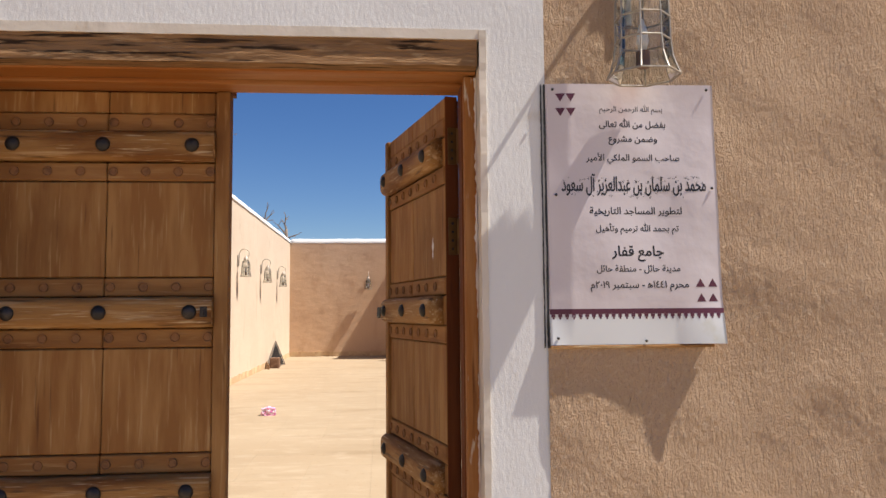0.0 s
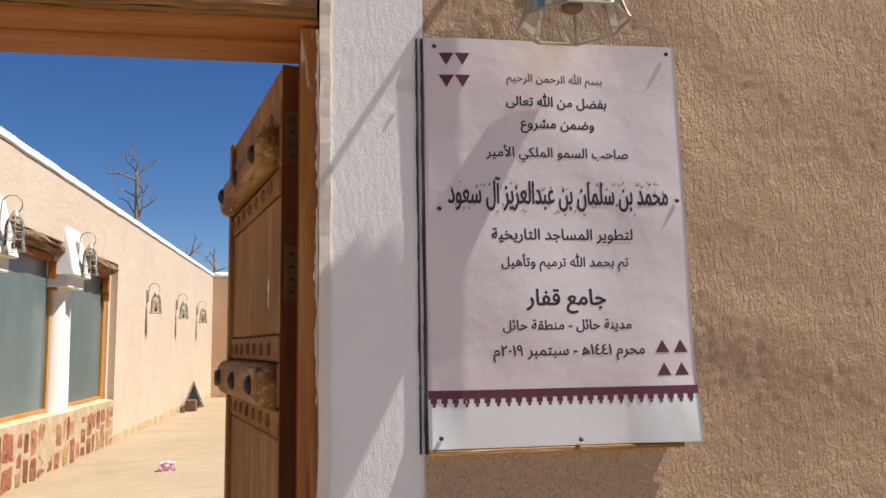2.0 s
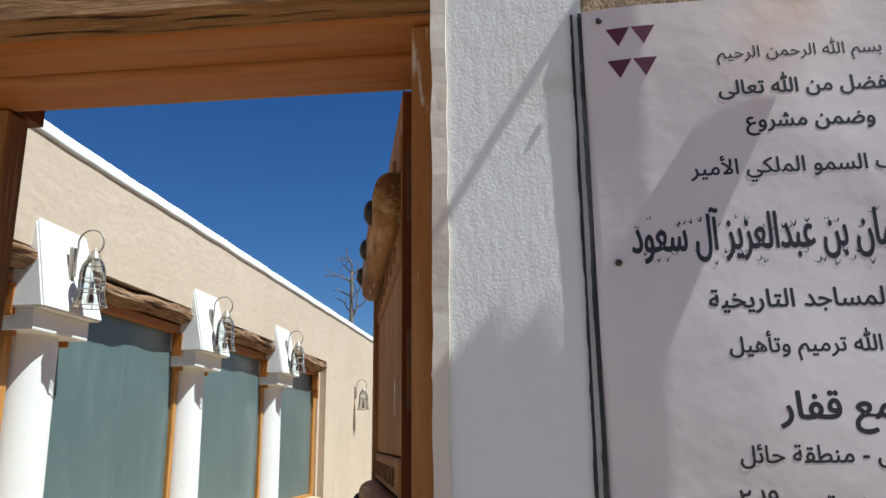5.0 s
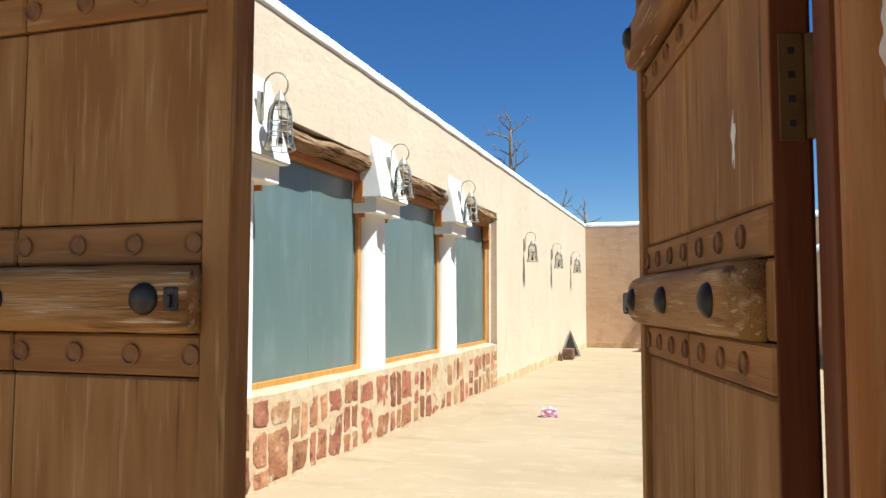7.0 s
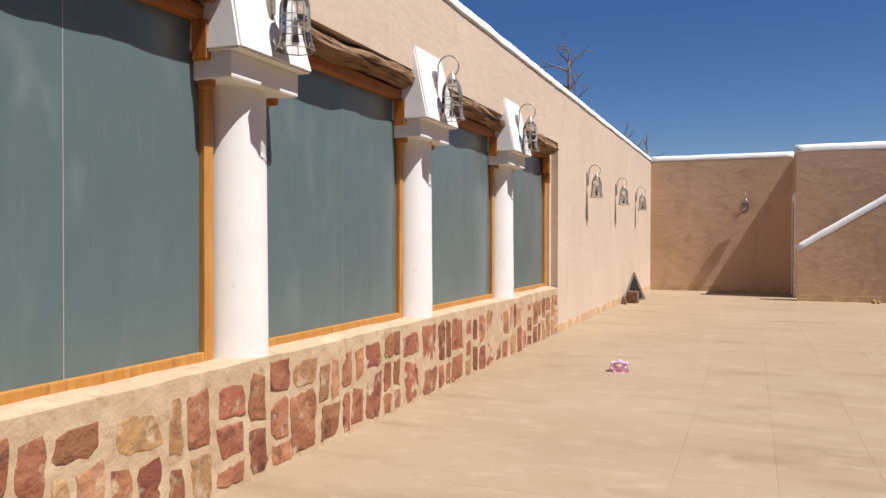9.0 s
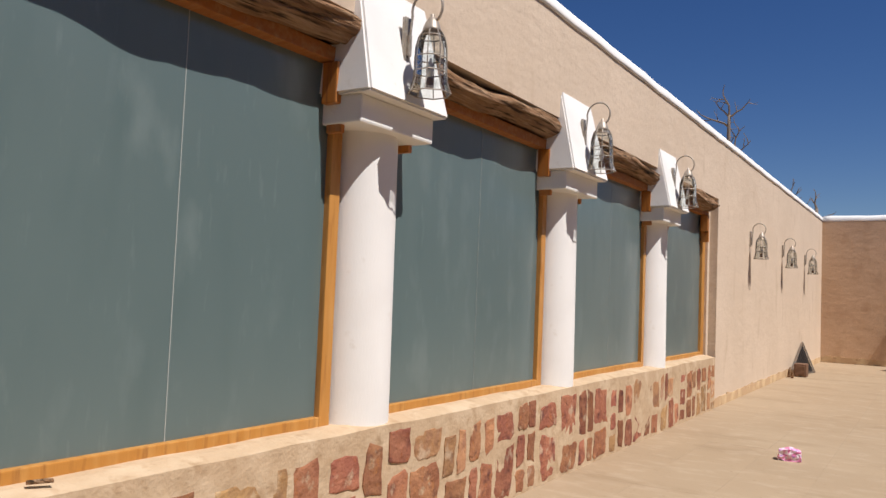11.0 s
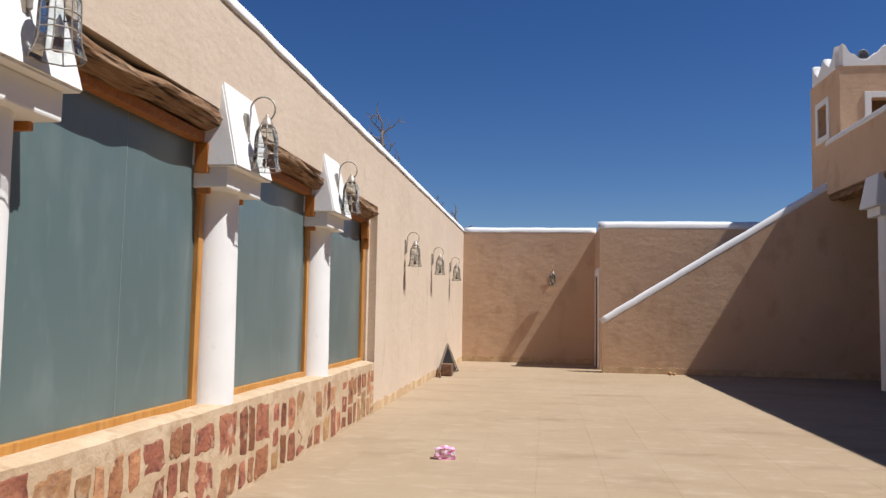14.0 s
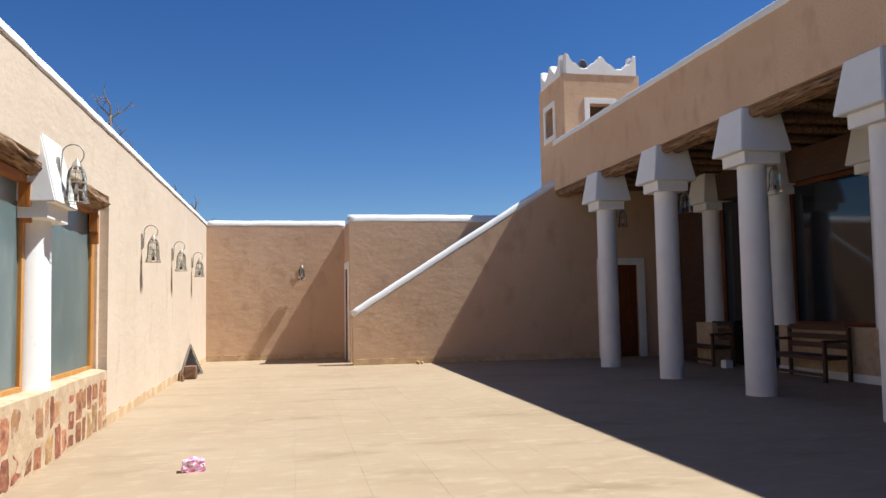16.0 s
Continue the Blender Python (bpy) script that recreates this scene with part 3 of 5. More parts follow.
# wall below the tower
bm = bmesh.new()
box(bm, 9.32, 10.47, STAIR, STAIR + 0.40, 0, 4.40)
box(bm, 11.45, 14.0, STAIR, STAIR + 0.40, 0, 4.40)
box(bm, 10.47, 11.45, STAIR, STAIR + 0.40, 2.45, 4.40)
solid("wall_tower_foot", bm, M_PLASTER, "shaded tan plastered wall at the end of the colonnade", "wall", "structure")
d = holder("door_3", "dark panelled timber door in a white plaster surround", "door", kind="structure")
for a, b, z0, z1 in ((10.29, 10.47, 0, 2.62), (11.45, 11.63, 0, 2.62), (10.47, 11.45, 2.44, 2.62)):
    bm = bmesh.new()
    soft_box(bm, a, b, STAIR - 0.05, STAIR + 0.04, z0, z1, 0.01)
    part("door_surround", bm, M_WHITE, d)
bm = bmesh.new()
box(bm, 10.47, 11.45, STAIR + 0.10, STAIR + 0.15, 0, 2.44)
part("door_leaf", bm, M_DARKWOOD, d)
for z in (0.25, 0.95, 1.65):
    bm = bmesh.new()
    for a in (10.55, 11.00):
        soft_box(bm, a, a + 0.37, STAIR + 0.085, STAIR + 0.10, z, z + 0.58, 0.01)
    part("door_panel", bm, M_DARKWOOD, d)

# tower
TX0, TX1, TY0, TY1, TZ = 9.52, 11.68, STAIR + 0.02, 23.75, 7.62
tower = holder("tower", "square tan mud tower with a white stepped crown", "tower", kind="structure")
bm = bmesh.new()
w = 0.3
WX0, WX1, WZ0, WZ1 = 10.23, 10.85, 6.15, 6.80
box(bm, TX0, WX0, TY0, TY0 + w, 3.5, TZ)
box(bm, WX1, TX1, TY0, TY0 + w, 3.5, TZ)
box(bm, WX0, WX1, TY0, TY0 + w, 3.5, WZ0)
box(bm, WX0, WX1, TY0, TY0 + w, WZ1, TZ)
SY0, SY1, SZ0, SZ1 = 22.53, 23.17, 6.12, 6.91
box(bm, TX0, TX0 + w, TY0 + w, SY0, 3.5, TZ)
box(bm, TX0, TX0 + w, SY1, TY1, 3.5, TZ)
box(bm, TX0, TX0 + w, SY0, SY1, 3.5, SZ0)
box(bm, TX0, TX0 + w, SY0, SY1, SZ1, TZ)
box(bm, TX1 - w, TX1, TY0 + w, TY1, 3.5, TZ)
box(bm, TX0 + w, TX1 - w, TY1 - w, TY1, 3.5, TZ)
box(bm, TX0 + w, TX1 - w, TY0 + w, TY1 - w, TZ - 0.4, TZ - 0.1)
part("tower_wall", bm, M_PLASTER, tower)
bm = bmesh.new()
for a, b, c, e in ((WX0 - 0.15, WX0, WZ0 - 0.15, WZ1 + 0.15), (WX1, WX1 + 0.15, WZ0 - 0.15, WZ1 + 0.15), (WX0, WX1, WZ0 - 0.15, WZ0), (WX0, WX1, WZ1, WZ1 + 0.15)):
    soft_box(bm, a, b, TY0 - 0.03, TY0 + 0.02, c, e, 0.008)
part("window_surround", bm, M_WHITE, tower, "white plaster window surround")
bm = bmesh.new()
for a, b, c, e in ((SY0 - 0.16, SY0, SZ0 - 0.15, SZ1 + 0.15), (SY1, SY1 + 0.16, SZ0 - 0.15, SZ1 + 0.15), (SY0, SY1, SZ0 - 0.15, SZ0), (SY0, SY1, SZ1, SZ1 + 0.15)):
    soft_box(bm, TX0 - 0.03, TX0 + 0.02, a, b, c, e, 0.008)
part("window_surround", bm, M_WHITE, tower, "white plaster window surround")
# crown: a white parapet whose top rises to rounded finials at the corners and mid sides
def crown_height(s, length):
    best = 0.16
    for c, tall in ((0.0, 0.56), (0.5, 0.50), (1.0, 0.56)):
        dd = abs(s - c) * length
        best = max(best, tall - 0.07 * (dd / 0.10) ** 2 if dd < 0.10 else (0.37 if dd < 0.19 else (0.30 if dd < 0.29 else (0.24 if dd < 0.38 else 0.16))))
    return best
def crown_side(p, q):
    p, q = Vector(p), Vector(q)
    n = 84
    out = Vector((q - p).normalized().cross(Vector((0, 0, 1))))
    L = (q - p).length
    bm = bmesh.new()
    rows = []
    for i in range(n + 1):
        s = i / n
        h = (crown_height(max(0, s - 0.012), L) + crown_height(s, L) + crown_height(min(1, s + 0.012), L)) / 3
        c = p + (q - p) * s
        rows.append([bm.verts.new(c + out * 0.10 + Vector((0, 0, -0.02))), bm.verts.new(c + out * 0.10 + Vector((0, 0, h - 0.03))), bm.verts.new(c + out * 0.04 + Vector((0, 0, h))),
                     bm.verts.new(c - out * 0.08 + Vector((0, 0, h))), bm.verts.new(c - out * 0.14 + Vector((0, 0, h - 0.03))), bm.verts.new(c - out * 0.14 + Vector((0, 0, -0.02)))])
    for a, b in zip(rows, rows[1:]):
        for k in range(6):
            bm.faces.new((a[k], b[k], b[(k + 1) % 6], a[(k + 1) % 6]))
    bm.faces.new(rows[0][::-1])
    bm.faces.new(rows[-1])
    bmesh.ops.recalc_face_normals(bm, faces=bm.faces[:])
    part("crown", bm, M_WHITE, tower, "white stepped crown with finials")
crown_side((TX0 + 0.08, TY0 + 0.08, TZ), (TX1 - 0.08, TY0 + 0.08, TZ))
crown_side((TX1 - 0.08, TY1 - 0.08, TZ), (TX0 + 0.08, TY1 - 0.08, TZ))
crown_side((TX0 + 0.08, TY1 - 0.23, TZ), (TX0 + 0.08, TY0 + 0.23, TZ))
crown_side((TX1 - 0.08, TY0 + 0.23, TZ), (TX1 - 0.08, TY1 - 0.23, TZ))
h = holder("horn_loudspeaker", "small grey horn loudspeaker on the tower crown", "loudspeaker", at=pose(10.22, TY0 + 0.42, TZ + 0.36, 90, 0, 12))
bm = bmesh.new()
lathe(bm, [(0.05, -0.16), (0.06, -0.06), (0.14, 0.04), (0.15, 0.05), (0.13, 0.05), (0.05, -0.04)], 20, cap=True)
part("horn", bm, M_SPEAKER, h, smooth=True)
bm = bmesh.new()
tube(bm, [(0, -0.42, -0.1), (0, -0.02, -0.1)], 0.02)
part("bracket", bm, M_IRON, h)

# ---- colonnade on the east side ----
FX = 9.17
bm = bmesh.new()
box(bm, FX, FX + 0.45, BACK, STAIR, 4.41, 5.65)
bmesh.ops.subdivide_edges(bm, edges=[e for e in bm.edges if e.calc_length() > 3], cuts=20)
solid("wall_facade", bm, M_PLASTER, "tan plastered facade above the colonnade", "wall", "structure")
coping("trim_coping_facade", "y", BACK, STAIR + 0.02, FX + 0.22, 0.48, 5.62, 0.18)
bm = bmesh.new()
box(bm, FX + 0.45, 14.0, BACK, STAIR, 4.52, 4.70)
for k in range(26):
    y = BACK + 0.5 + k * 0.78
    tube(bm, [(FX + 0.46, y, 4.445), (13.9, y, 4.445)], 0.075, 8)
solid("ceiling", bm, M_LOG, "dark brown log and board ceiling of the colonnade", "ceiling", "structure")
bm = bmesh.new()
tube(bm, [(FX + 0.12, BACK + (STAIR - BACK) * i / 40, 4.335 + 0.012 * math.sin(i * 1.3)) for i in range(41)], 0.085, 10)
tube(bm, [(FX + 0.34, BACK + (STAIR - BACK) * i / 40, 4.335 + 0.012 * math.sin(i * 1.9)) for i in range(41)], 0.085, 10)
solid("trim_log_beam", bm, M_LOG, "long brown log beams carrying the facade", "beam", "structure")

KY = [18.88, 16.00, 13.15, 10.30, 7.45, 4.60]
KC = column("colonnade_column", 0.222, 0, 3.552, (-0.31, 0.31, 0.31, 3.55, 3.735), (-0.43, 0.43, 0.43, -0.32, 0.32, 0.32, 4.41),
            "tall white round column with a flared capital in the shade", "colonnade columns")
KC.matrix_basis = pose(9.43, KY[0], 0)
for y in KY[1:]:
    copy_thing(KC, pose(9.43, y, 0))

IX = 12.0
bm = bmesh.new()
box(bm, IX, IX + 0.5, BACK, 16.4, 0, 0.95)
solid("plinth_east", bm, M_MORTAR, "rubble plinth of the prayer hall in shade", "plinth", "structure")
bm = bmesh.new()
box(bm, IX - 0.03, IX + 0.001, BACK, 16.4, 0, 0.14)
solid("baseboard_east", bm, M_WHITE, "white skirting band at the foot of the hall plinth", "skirting", "structure")
# The hall's deep shade is carried by this wall's dark colour.
bm = bmesh.new()
box(bm, IX + 0.46, IX + 0.62, BACK, STAIR, 0, 4.50)
box(bm, IX, IX + 0.46, BACK, STAIR, 3.75, 4.36)
solid("wall_hall", bm, M_SHADE_WOOD, "hall wall behind the glazing, shade put into its dark colour", "wall", "structure")
IY = [18.85, 16.25, 13.45, 10.65, 7.85, 5.05]
IC = column("hall_column", 0.215, 0.945, 3.55, (-0.30, 0.30, 0.30, 3.55, 3.72), (-0.40, 0.40, 0.40, -0.30, 0.30, 0.30, 4.40),
            "white round column between dark hall windows in shade", "hall columns")
IC.matrix_basis = pose(IX + 0.05, IY[1], 0)
for y in IY[2:]:
    copy_thing(IC, pose(IX + 0.05, y, 0))
c0 = copy_thing(IC, pose(IX + 0.05, IY[0], 0))
bm = bmesh.new()
box(bm, IX - 0.25, IX + 0.35, IY[0] - 0.35, IY[0] + 0.35, 0, 0.945)
solid("pedestal", bm, M_MORTAR, "square plastered pedestal under a hall column", "pedestal", "structure")
for a, b in zip(IY[1:], IY[2:]):
    w = holder("hall_window", "tall dark window glass in a brown timber frame", "window", "hall windows", "structure")
    bm = bmesh.new()
    box(bm, IX + 0.18, IX + 0.20, b + 0.25, a - 0.25, 1.02, 3.68)
    part("pane", bm, M_WINDARK, w)
    for y0, y1, z0, z1 in ((b + 0.17, b + 0.25, 0.95, 3.75), (a - 0.25, a - 0.17, 0.95, 3.75), (b + 0.25, a - 0.25, 0.95, 1.02), (b + 0.25, a - 0.25, 3.68, 3.75)):
        bm = bmesh.new()
        soft_box(bm, IX + 0.15, IX + 0.23, y0, y1, z0, z1, 0.006)
        part("frame_bar", bm, M_DARKWOOD, w)
w = holder("hall_glass_door", "dark glazed double door into the hall", "door", kind="structure")
bm = bmesh.new()
box(bm, IX + 0.18, IX + 0.20, 16.5, 18.6, 0.02, 3.7)
part("pane", bm, M_WINDARK, w)
for y in (16.5, 17.6, 18.6):
    bm = bmesh.new()
    soft_box(bm, IX + 0.15, IX + 0.23, y - 0.05, y + 0.05, 0, 3.75, 0.006)
    part("frame_bar", bm, M_DARKWOOD, w)
bm = bmesh.new()
tube(bm, [(IX + 0.10, 17.48, 1.25), (IX + 0.10, 17.48, 1.55)], 0.014)
part("pull_handle", bm, M_SIGNWHITE, w, "pale metal pull handle")

# ---- gate wall ----
OX0, OX1, OZ = 1.74, 3.354, 2.262     # plastered opening
WT = 3.55                            # white band meets the tan render under the sign
bm = bmesh.new()
box(bm, -0.62, OX0, GATE, BACK, 0, 3.80)
box(bm, OX1, 14.0, GATE + 0.001, BACK, 0, 3.80)
box(bm, OX0, OX1, GATE, BACK, OZ, 3.80)
solid("wall_gate", bm, M_RENDER, "thick mud-rendered gate wall with coarse tan render", "wall", "structure")
bm = bmesh.new()
grid_wall(bm, (3.54, GATE - 0.004, 0.72), (1, 0, 0), (0, 0, 1), 383, 330, 0.006, 0.006)
grid_wall(bm, (3.54, GATE - 0.004, 0), (1, 0, 0), (0, 0, 1), 230, 72, 0.010, 0.010)
grid_wall(bm, (3.54, GATE - 0.004, 2.70), (1, 0, 0), (0, 0, 1), 230, 55, 0.010, 0.010)
grid_wall(bm, (5.84, GATE - 0.004, 0), (1, 0, 0), (0, 0, 1), 88, 130, 0.025, 0.025)
for v in bm.verts:
    v.co.y += -0.007 + 0.008 * noise.noise(v.co * 1.6) + 0.005 * noise.noise(v.co * 5.0) + 0.0008 * noise.noise(Vector((v.co.x * 17, 1, v.co.z * 12))) + 0.0006 * noise.noise(Vector((v.co.x * 46, 3, v.co.z * 28))) + 0.0008 * noise.noise(Vector((v.co.x * 92, 5, v.co.z * 60)))
solid("wall_gate_render", bm, M_RENDER, "uneven coarse tan render coat on the gate wall", "wall", "structure", smooth=True)
def white_sheet(name, x0, x1, z0, z1):
    bm = bmesh.new()
    nu, nv = max(2, int((x1 - x0) / 0.01)), max(2, int((z1 - z0) / 0.012))
    grid_wall(bm, (x0, GATE - 0.010, z0), (1, 0, 0), (0, 0, 1), nu, nv, (x1 - x0) / nu, (z1 - z0) / nv)
    for v in bm.verts:
        v.co.y += 0.0014 * noise.noise(v.co * 3.0) + 0.00028 * noise.noise(Vector((v.co.x * 45, 1, v.co.z * 24)))
    return solid(name, bm, M_WHITE, "white limewashed band round the gate opening", "wall", "structure", smooth=True)
white_sheet("trim_white_jamb", OX1 + 0.006, 3.545, 0, OZ + 0.02)
white_sheet("trim_white_head", OX0 - 0.20, 3.545, OZ + 0.02, 3.2)
white_sheet("trim_white_jamb_west", OX0 - 0.20, OX0, 0, OZ + 0.02)
coping("trim_coping_gate", "x", -0.62, 14.0, (GATE + BACK) / 2, 0.48, 3.78, 0.13)
# cream edge strip round the opening
bm = bmesh.new()
box(bm, OX1 - 0.006, OX1 + 0.014, GATE - 0.0145, GATE + 0.070, 0, OZ + 0.02)
bmesh.ops.subdivide_edges(bm, edges=[e for e in bm.edges if e.calc_length() > 1], cuts=90)
roughen(bm, 0.003, 16, 2)
solid("trim_reveal", bm, M_REVEAL, "cream plaster edge with chipped paint beside the gate frame", "trim", "structure")
bm = bmesh.new()
box(bm, OX0, OX1 - 0.005, GATE - 0.0115, GATE + 0.10, OZ - 0.008, OZ + 0.022)
bmesh.ops.subdivide_edges(bm, edges=[e for e in bm.edges if e.calc_length() > 1], cuts=120)
roughen(bm, 0.0015, 14, 5, (0.3, 0.4, 1))
solid("trim_reveal_head", bm, M_REVEAL, "cream plaster strip above the gate lintel", "trim", "structure")

# gate: lintel beam, frame, two leaves
bm = bmesh.new()
nx, nz = 200, 10
rows = []
for i in range(nx + 1):
    x = OX0 + (OX1 - 0.012 - OX0) * i / nx
    row = []
    for k in range(nz + 1):
        z = 2.174 + 0.080 * k / nz + (0.004 * noise.noise(Vector((x * 7, 2, k))) if k in (0, nz) else 0)
        row.append(bm.verts.new((x, GATE - 0.006 + 0.0022 * noise.noise(Vector((x * 5, 1, z * 30))) + 0.0014 * noise.noise(Vector((x * 18, 4, z * 120))), z)))
    row += [bm.verts.new((x, 0.86, 2.254)), bm.verts.new((x, 0.86, 2.174))]
    rows.append(row)
for a, b in zip(rows, rows[1:]):
    for k in range(len(a)):
        bm.faces.new((a[k], b[k], b[(k + 1) % len(a)], a[(k + 1) % len(a)]))
bm.faces.new(rows[0])
bm.faces.new(rows[-1][::-1])
bmesh.ops.recalc_face_normals(bm, faces=bm.faces[:])
solid("lintel_beam", bm, M_LINTEL, "old cracked timber lintel over the gate", "lintel", "structure")
gf = holder("gate_frame", "red-brown timber frame round the gate leaves", "door frame", kind="structure")
bm = bmesh.new()
soft_box(bm, OX0, OX1 - 0.008, 0.80, 0.90, 2.168, 2.26, 0.006)
soft_box(bm, OX0 + 0.03, OX1 - 0.012, 0.901, 1.005, 2.157, 2.26, 0.006)
part("frame_head", bm, M_HEADWOOD, gf)
bm = bmesh.new()
box(bm, OX0 + 0.03, 2.574, 1.006, 1.075, 2.1585, 2.258)
part("head_stop", bm, M_DARKWOOD, gf)
bm = bmesh.new()
soft_box(bm, 3.309, OX1 - 0.007, 0.812, 0.860, 0, 2.166, 0.008)
post = part("frame_post", bm, M_POST, gf, "brown post with chipped white paint")
bm = bmesh.new()
rows = []
for i in range(361):
    z = 2.16 * i / 360
    w = 0.004 + 0.007 * noise.noise(Vector((3, 1, z * 2.7))) + 0.006 * noise.noise(Vector((9, 2, z * 14))) + 0.005 * noise.noise(Vector((5, 2, z * 55)))
    w = min(0.018, max(0.0006, w))
    rows.append([bm.verts.new((x, y, z)) for x, y in ((OX1 - 0.0075, 0.8105), (OX1 - 0.0075 - w, 0.8105), (OX1 - 0.0075 - w, 0.8135), (OX1 - 0.0075, 0.8135))])
for a, b in zip(rows, rows[1:]):
    for k in range(4):
        bm.faces.new((a[k], b[k], b[(k + 1) % 4], a[(k + 1) % 4]))
bmesh.ops.recalc_face_normals(bm, faces=bm.faces[:])
part("paint_crust", bm, M_FLAKE, post, "ragged crust of pale paint")
bm = bmesh.new()
soft_box(bm, 3.305, 3.3495, 0.861, 0.962, 0, 2.156, 0.005)
part("frame_stop", bm, M_DARKWOOD, gf)
bm = bmesh.new()
soft_box(bm, OX0 + 0.016, OX0 + 0.06, GATE + 0.05, 1.01, 0, 2.156, 0.006)
part("frame_post", bm, M_DOOR, gf)

LW, LH = 0.765, 2.142
def gate_leaf(label, latch_side):
    """A leaf with its free upright edge at x = 0 and its hinge edge at x = -LW; the outer face looks to -y."""
    g = holder("gate_leaf", label, "gate", "leaves of the gate")
    t = 0.042
    rails = (0.889, 1.434, 1.960)
    edges = [0.0]
    for z in rails:
        edges += [z - 0.110, z - 0.049, z + 0.049, z + 0.110]
    edges.append(LH)
    seams = (-LW, -0.382, -0.045)
    for k, (a, b) in enumerate(zip(edges, edges[1:])):
        if k % 4 == 2:
            cols = ((-LW, -0.045),)
        else:
            cols = tuple(zip(seams, seams[1:]))
        for c, e in cols:
            bm = bmesh.new()
            out = 0.004 if k % 4 in (1, 3) else 0.0
            soft_box(bm, c + 0.0012, e - 0.0012, -out, t, a + 0.0015, b - 0.0015, 0.004, 1)
            part("plank", bm, M_BAND if k % 4 in (1, 3) else M_DOOR, g)
    bm = bmesh.new()
    soft_box(bm, -0.0445, 0, -0.012, t + 0.004, 0, LH, 0.006)
    part("edge_stile", bm, M_DOOR, g)
    bm = bmesh.new()
    soft_box(bm, -LW - 0.004, -LW + 0.0, 0.0, t, 0, LH, 0.001, 1)
    part("hinge_edge", bm, M_DARKWOOD, g)
    # Added unseen sheet that stops light coming through the plank gaps.
    bm = bmesh.new()
    box(bm, -LW + 0.004, -0.046, t + 0.0006, t + 0.006, 0.01, LH - 0.01)
    part("back_board", bm, M_DARKWOOD, g)
    for z in rails:
        bm = bmesh.new()
        b2 = bmesh.new()
        rounded_bar(b2, LW - 0.075, 0.096, 0.047, 0.028, 4, 16)
        join(bm, b2, Matrix.Translation((-LW + 0.03, 0.002, z)) @ Matrix.Rotation(radians(90), 4, "X"))
        roughen(bm, 0.003, 11, z)
        rail = part("rail", bm, M_RAIL, g, "rounded worn timber rail", smooth=True)
        for x in (-0.111, -0.383, -0.655):
            bm = bmesh.new()
            b2 = bmesh.new()
            lathe(b2, [(0.022, 0.0), (0.023, 0.003), (0.020, 0.009), (0.012, 0.014), (0.003, 0.016)], 16)
            join(bm, b2, Matrix.Translation((x, -0.043, z)) @ Matrix.Rotation(radians(90), 4, "X"))
            part("boss", bm, M_IRON, rail, "black iron boss", smooth=True)
        for s in (-0.079, 0.079):
            for k in range(7):
                bm = bmesh.new()
                b2 = bmesh.new()
                lathe(b2, [(0.0158, 0.0), (0.0152, 0.0050), (0.0132, 0.0056), (0.0112, 0.0024), (0.0060, 0.0034), (0.001, 0.0036)], 14)
                join(bm, b2, Matrix.Translation((-0.062 - 0.1005 * k, -0.0035, z + s)) @ Matrix.Rotation(radians(90), 4, "X"))
                part("rivet", bm, M_RIVET, g)
    if latch_side:
        bm = bmesh.new()
        soft_box(bm, -0.078, -0.055, -0.049, -0.044, 1.418, 1.450, 0.002, 1)
        soft_box(bm, -0.070, -0.063, -0.055, -0.048, 1.422, 1.440, 0.002, 1)
        part("latch_plate", bm, M_IRON, g, "small rusty latch plate")
    else:
        bm = bmesh.new()
        soft_box(bm, -0.045, 0.004, -0.047, -0.027, 1.41, 1.45, 0.003, 1)
        soft_box(bm, 0.003, 0.026, -0.043, -0.031, 1.405, 1.432, 0.003, 1)
        part("latch_bolt", bm, M_IRON, g, "black iron latch bolt")
        bm = bmesh.new()
        rim = [bm.verts.new((-0.628 + 0.008 * math.cos(a) * (1 + 0.5 * math.sin(5 * a)), -0.0009, 1.645 + 0.034 * math.sin(a) * (1 + 0.3 * math.cos(7 * a)))) for a in [2 * math.pi * k / 26 for k in range(26)]]
        bm.faces.new(rim)
        part("paint_smear", bm, M_SIGNWHITE, g, "smear of white paint")
        for z in (0.35, 1.675, 1.975):
            bm = bmesh.new()
            soft_box(bm, -LW - 0.0065, -LW - 0.0042, 0.008, 0.036, z - 0.062, z + 0.062, 0.0008, 1)
            tube(bm, [(-LW - 0.008, 0.044, z - 0.06), (-LW - 0.008, 0.044, z + 0.06)], 0.007, 8)
            hinge = part("hinge", bm, M_BRASS, g, "dull brass hinge")
            for s in (-0.042, -0.014, 0.014, 0.042):
                bm = bmesh.new()
                soft_box(bm, -LW - 0.0074, -LW - 0.0064, 0.018, 0.026, z + s - 0.004, z + s + 0.004, 0.0004, 1)
                part("screw", bm, M_IRON, hinge)
    return g

M_RIVET = material("wooden_rivet_head", (0.25, 0.108, 0.034), 0.7, spots=[((0.15, 0.06, 0.02), 30, 0.5, 0.7, 4, ONE)])
leaf_w = gate_leaf("closed brown timber gate leaf with iron bosses", True)
leaf_w.matrix_basis = pose(2.571, 0.994, 0.013)
leaf_e = gate_leaf("half-open brown timber gate leaf with iron bosses", False)
leaf_e.matrix_basis = pose(3.083, 1.748, 0.013) @ Matrix.Rotation(radians(-76.2), 4, "Z") @ Matrix.Diagonal((-1, 1, 1, 1))


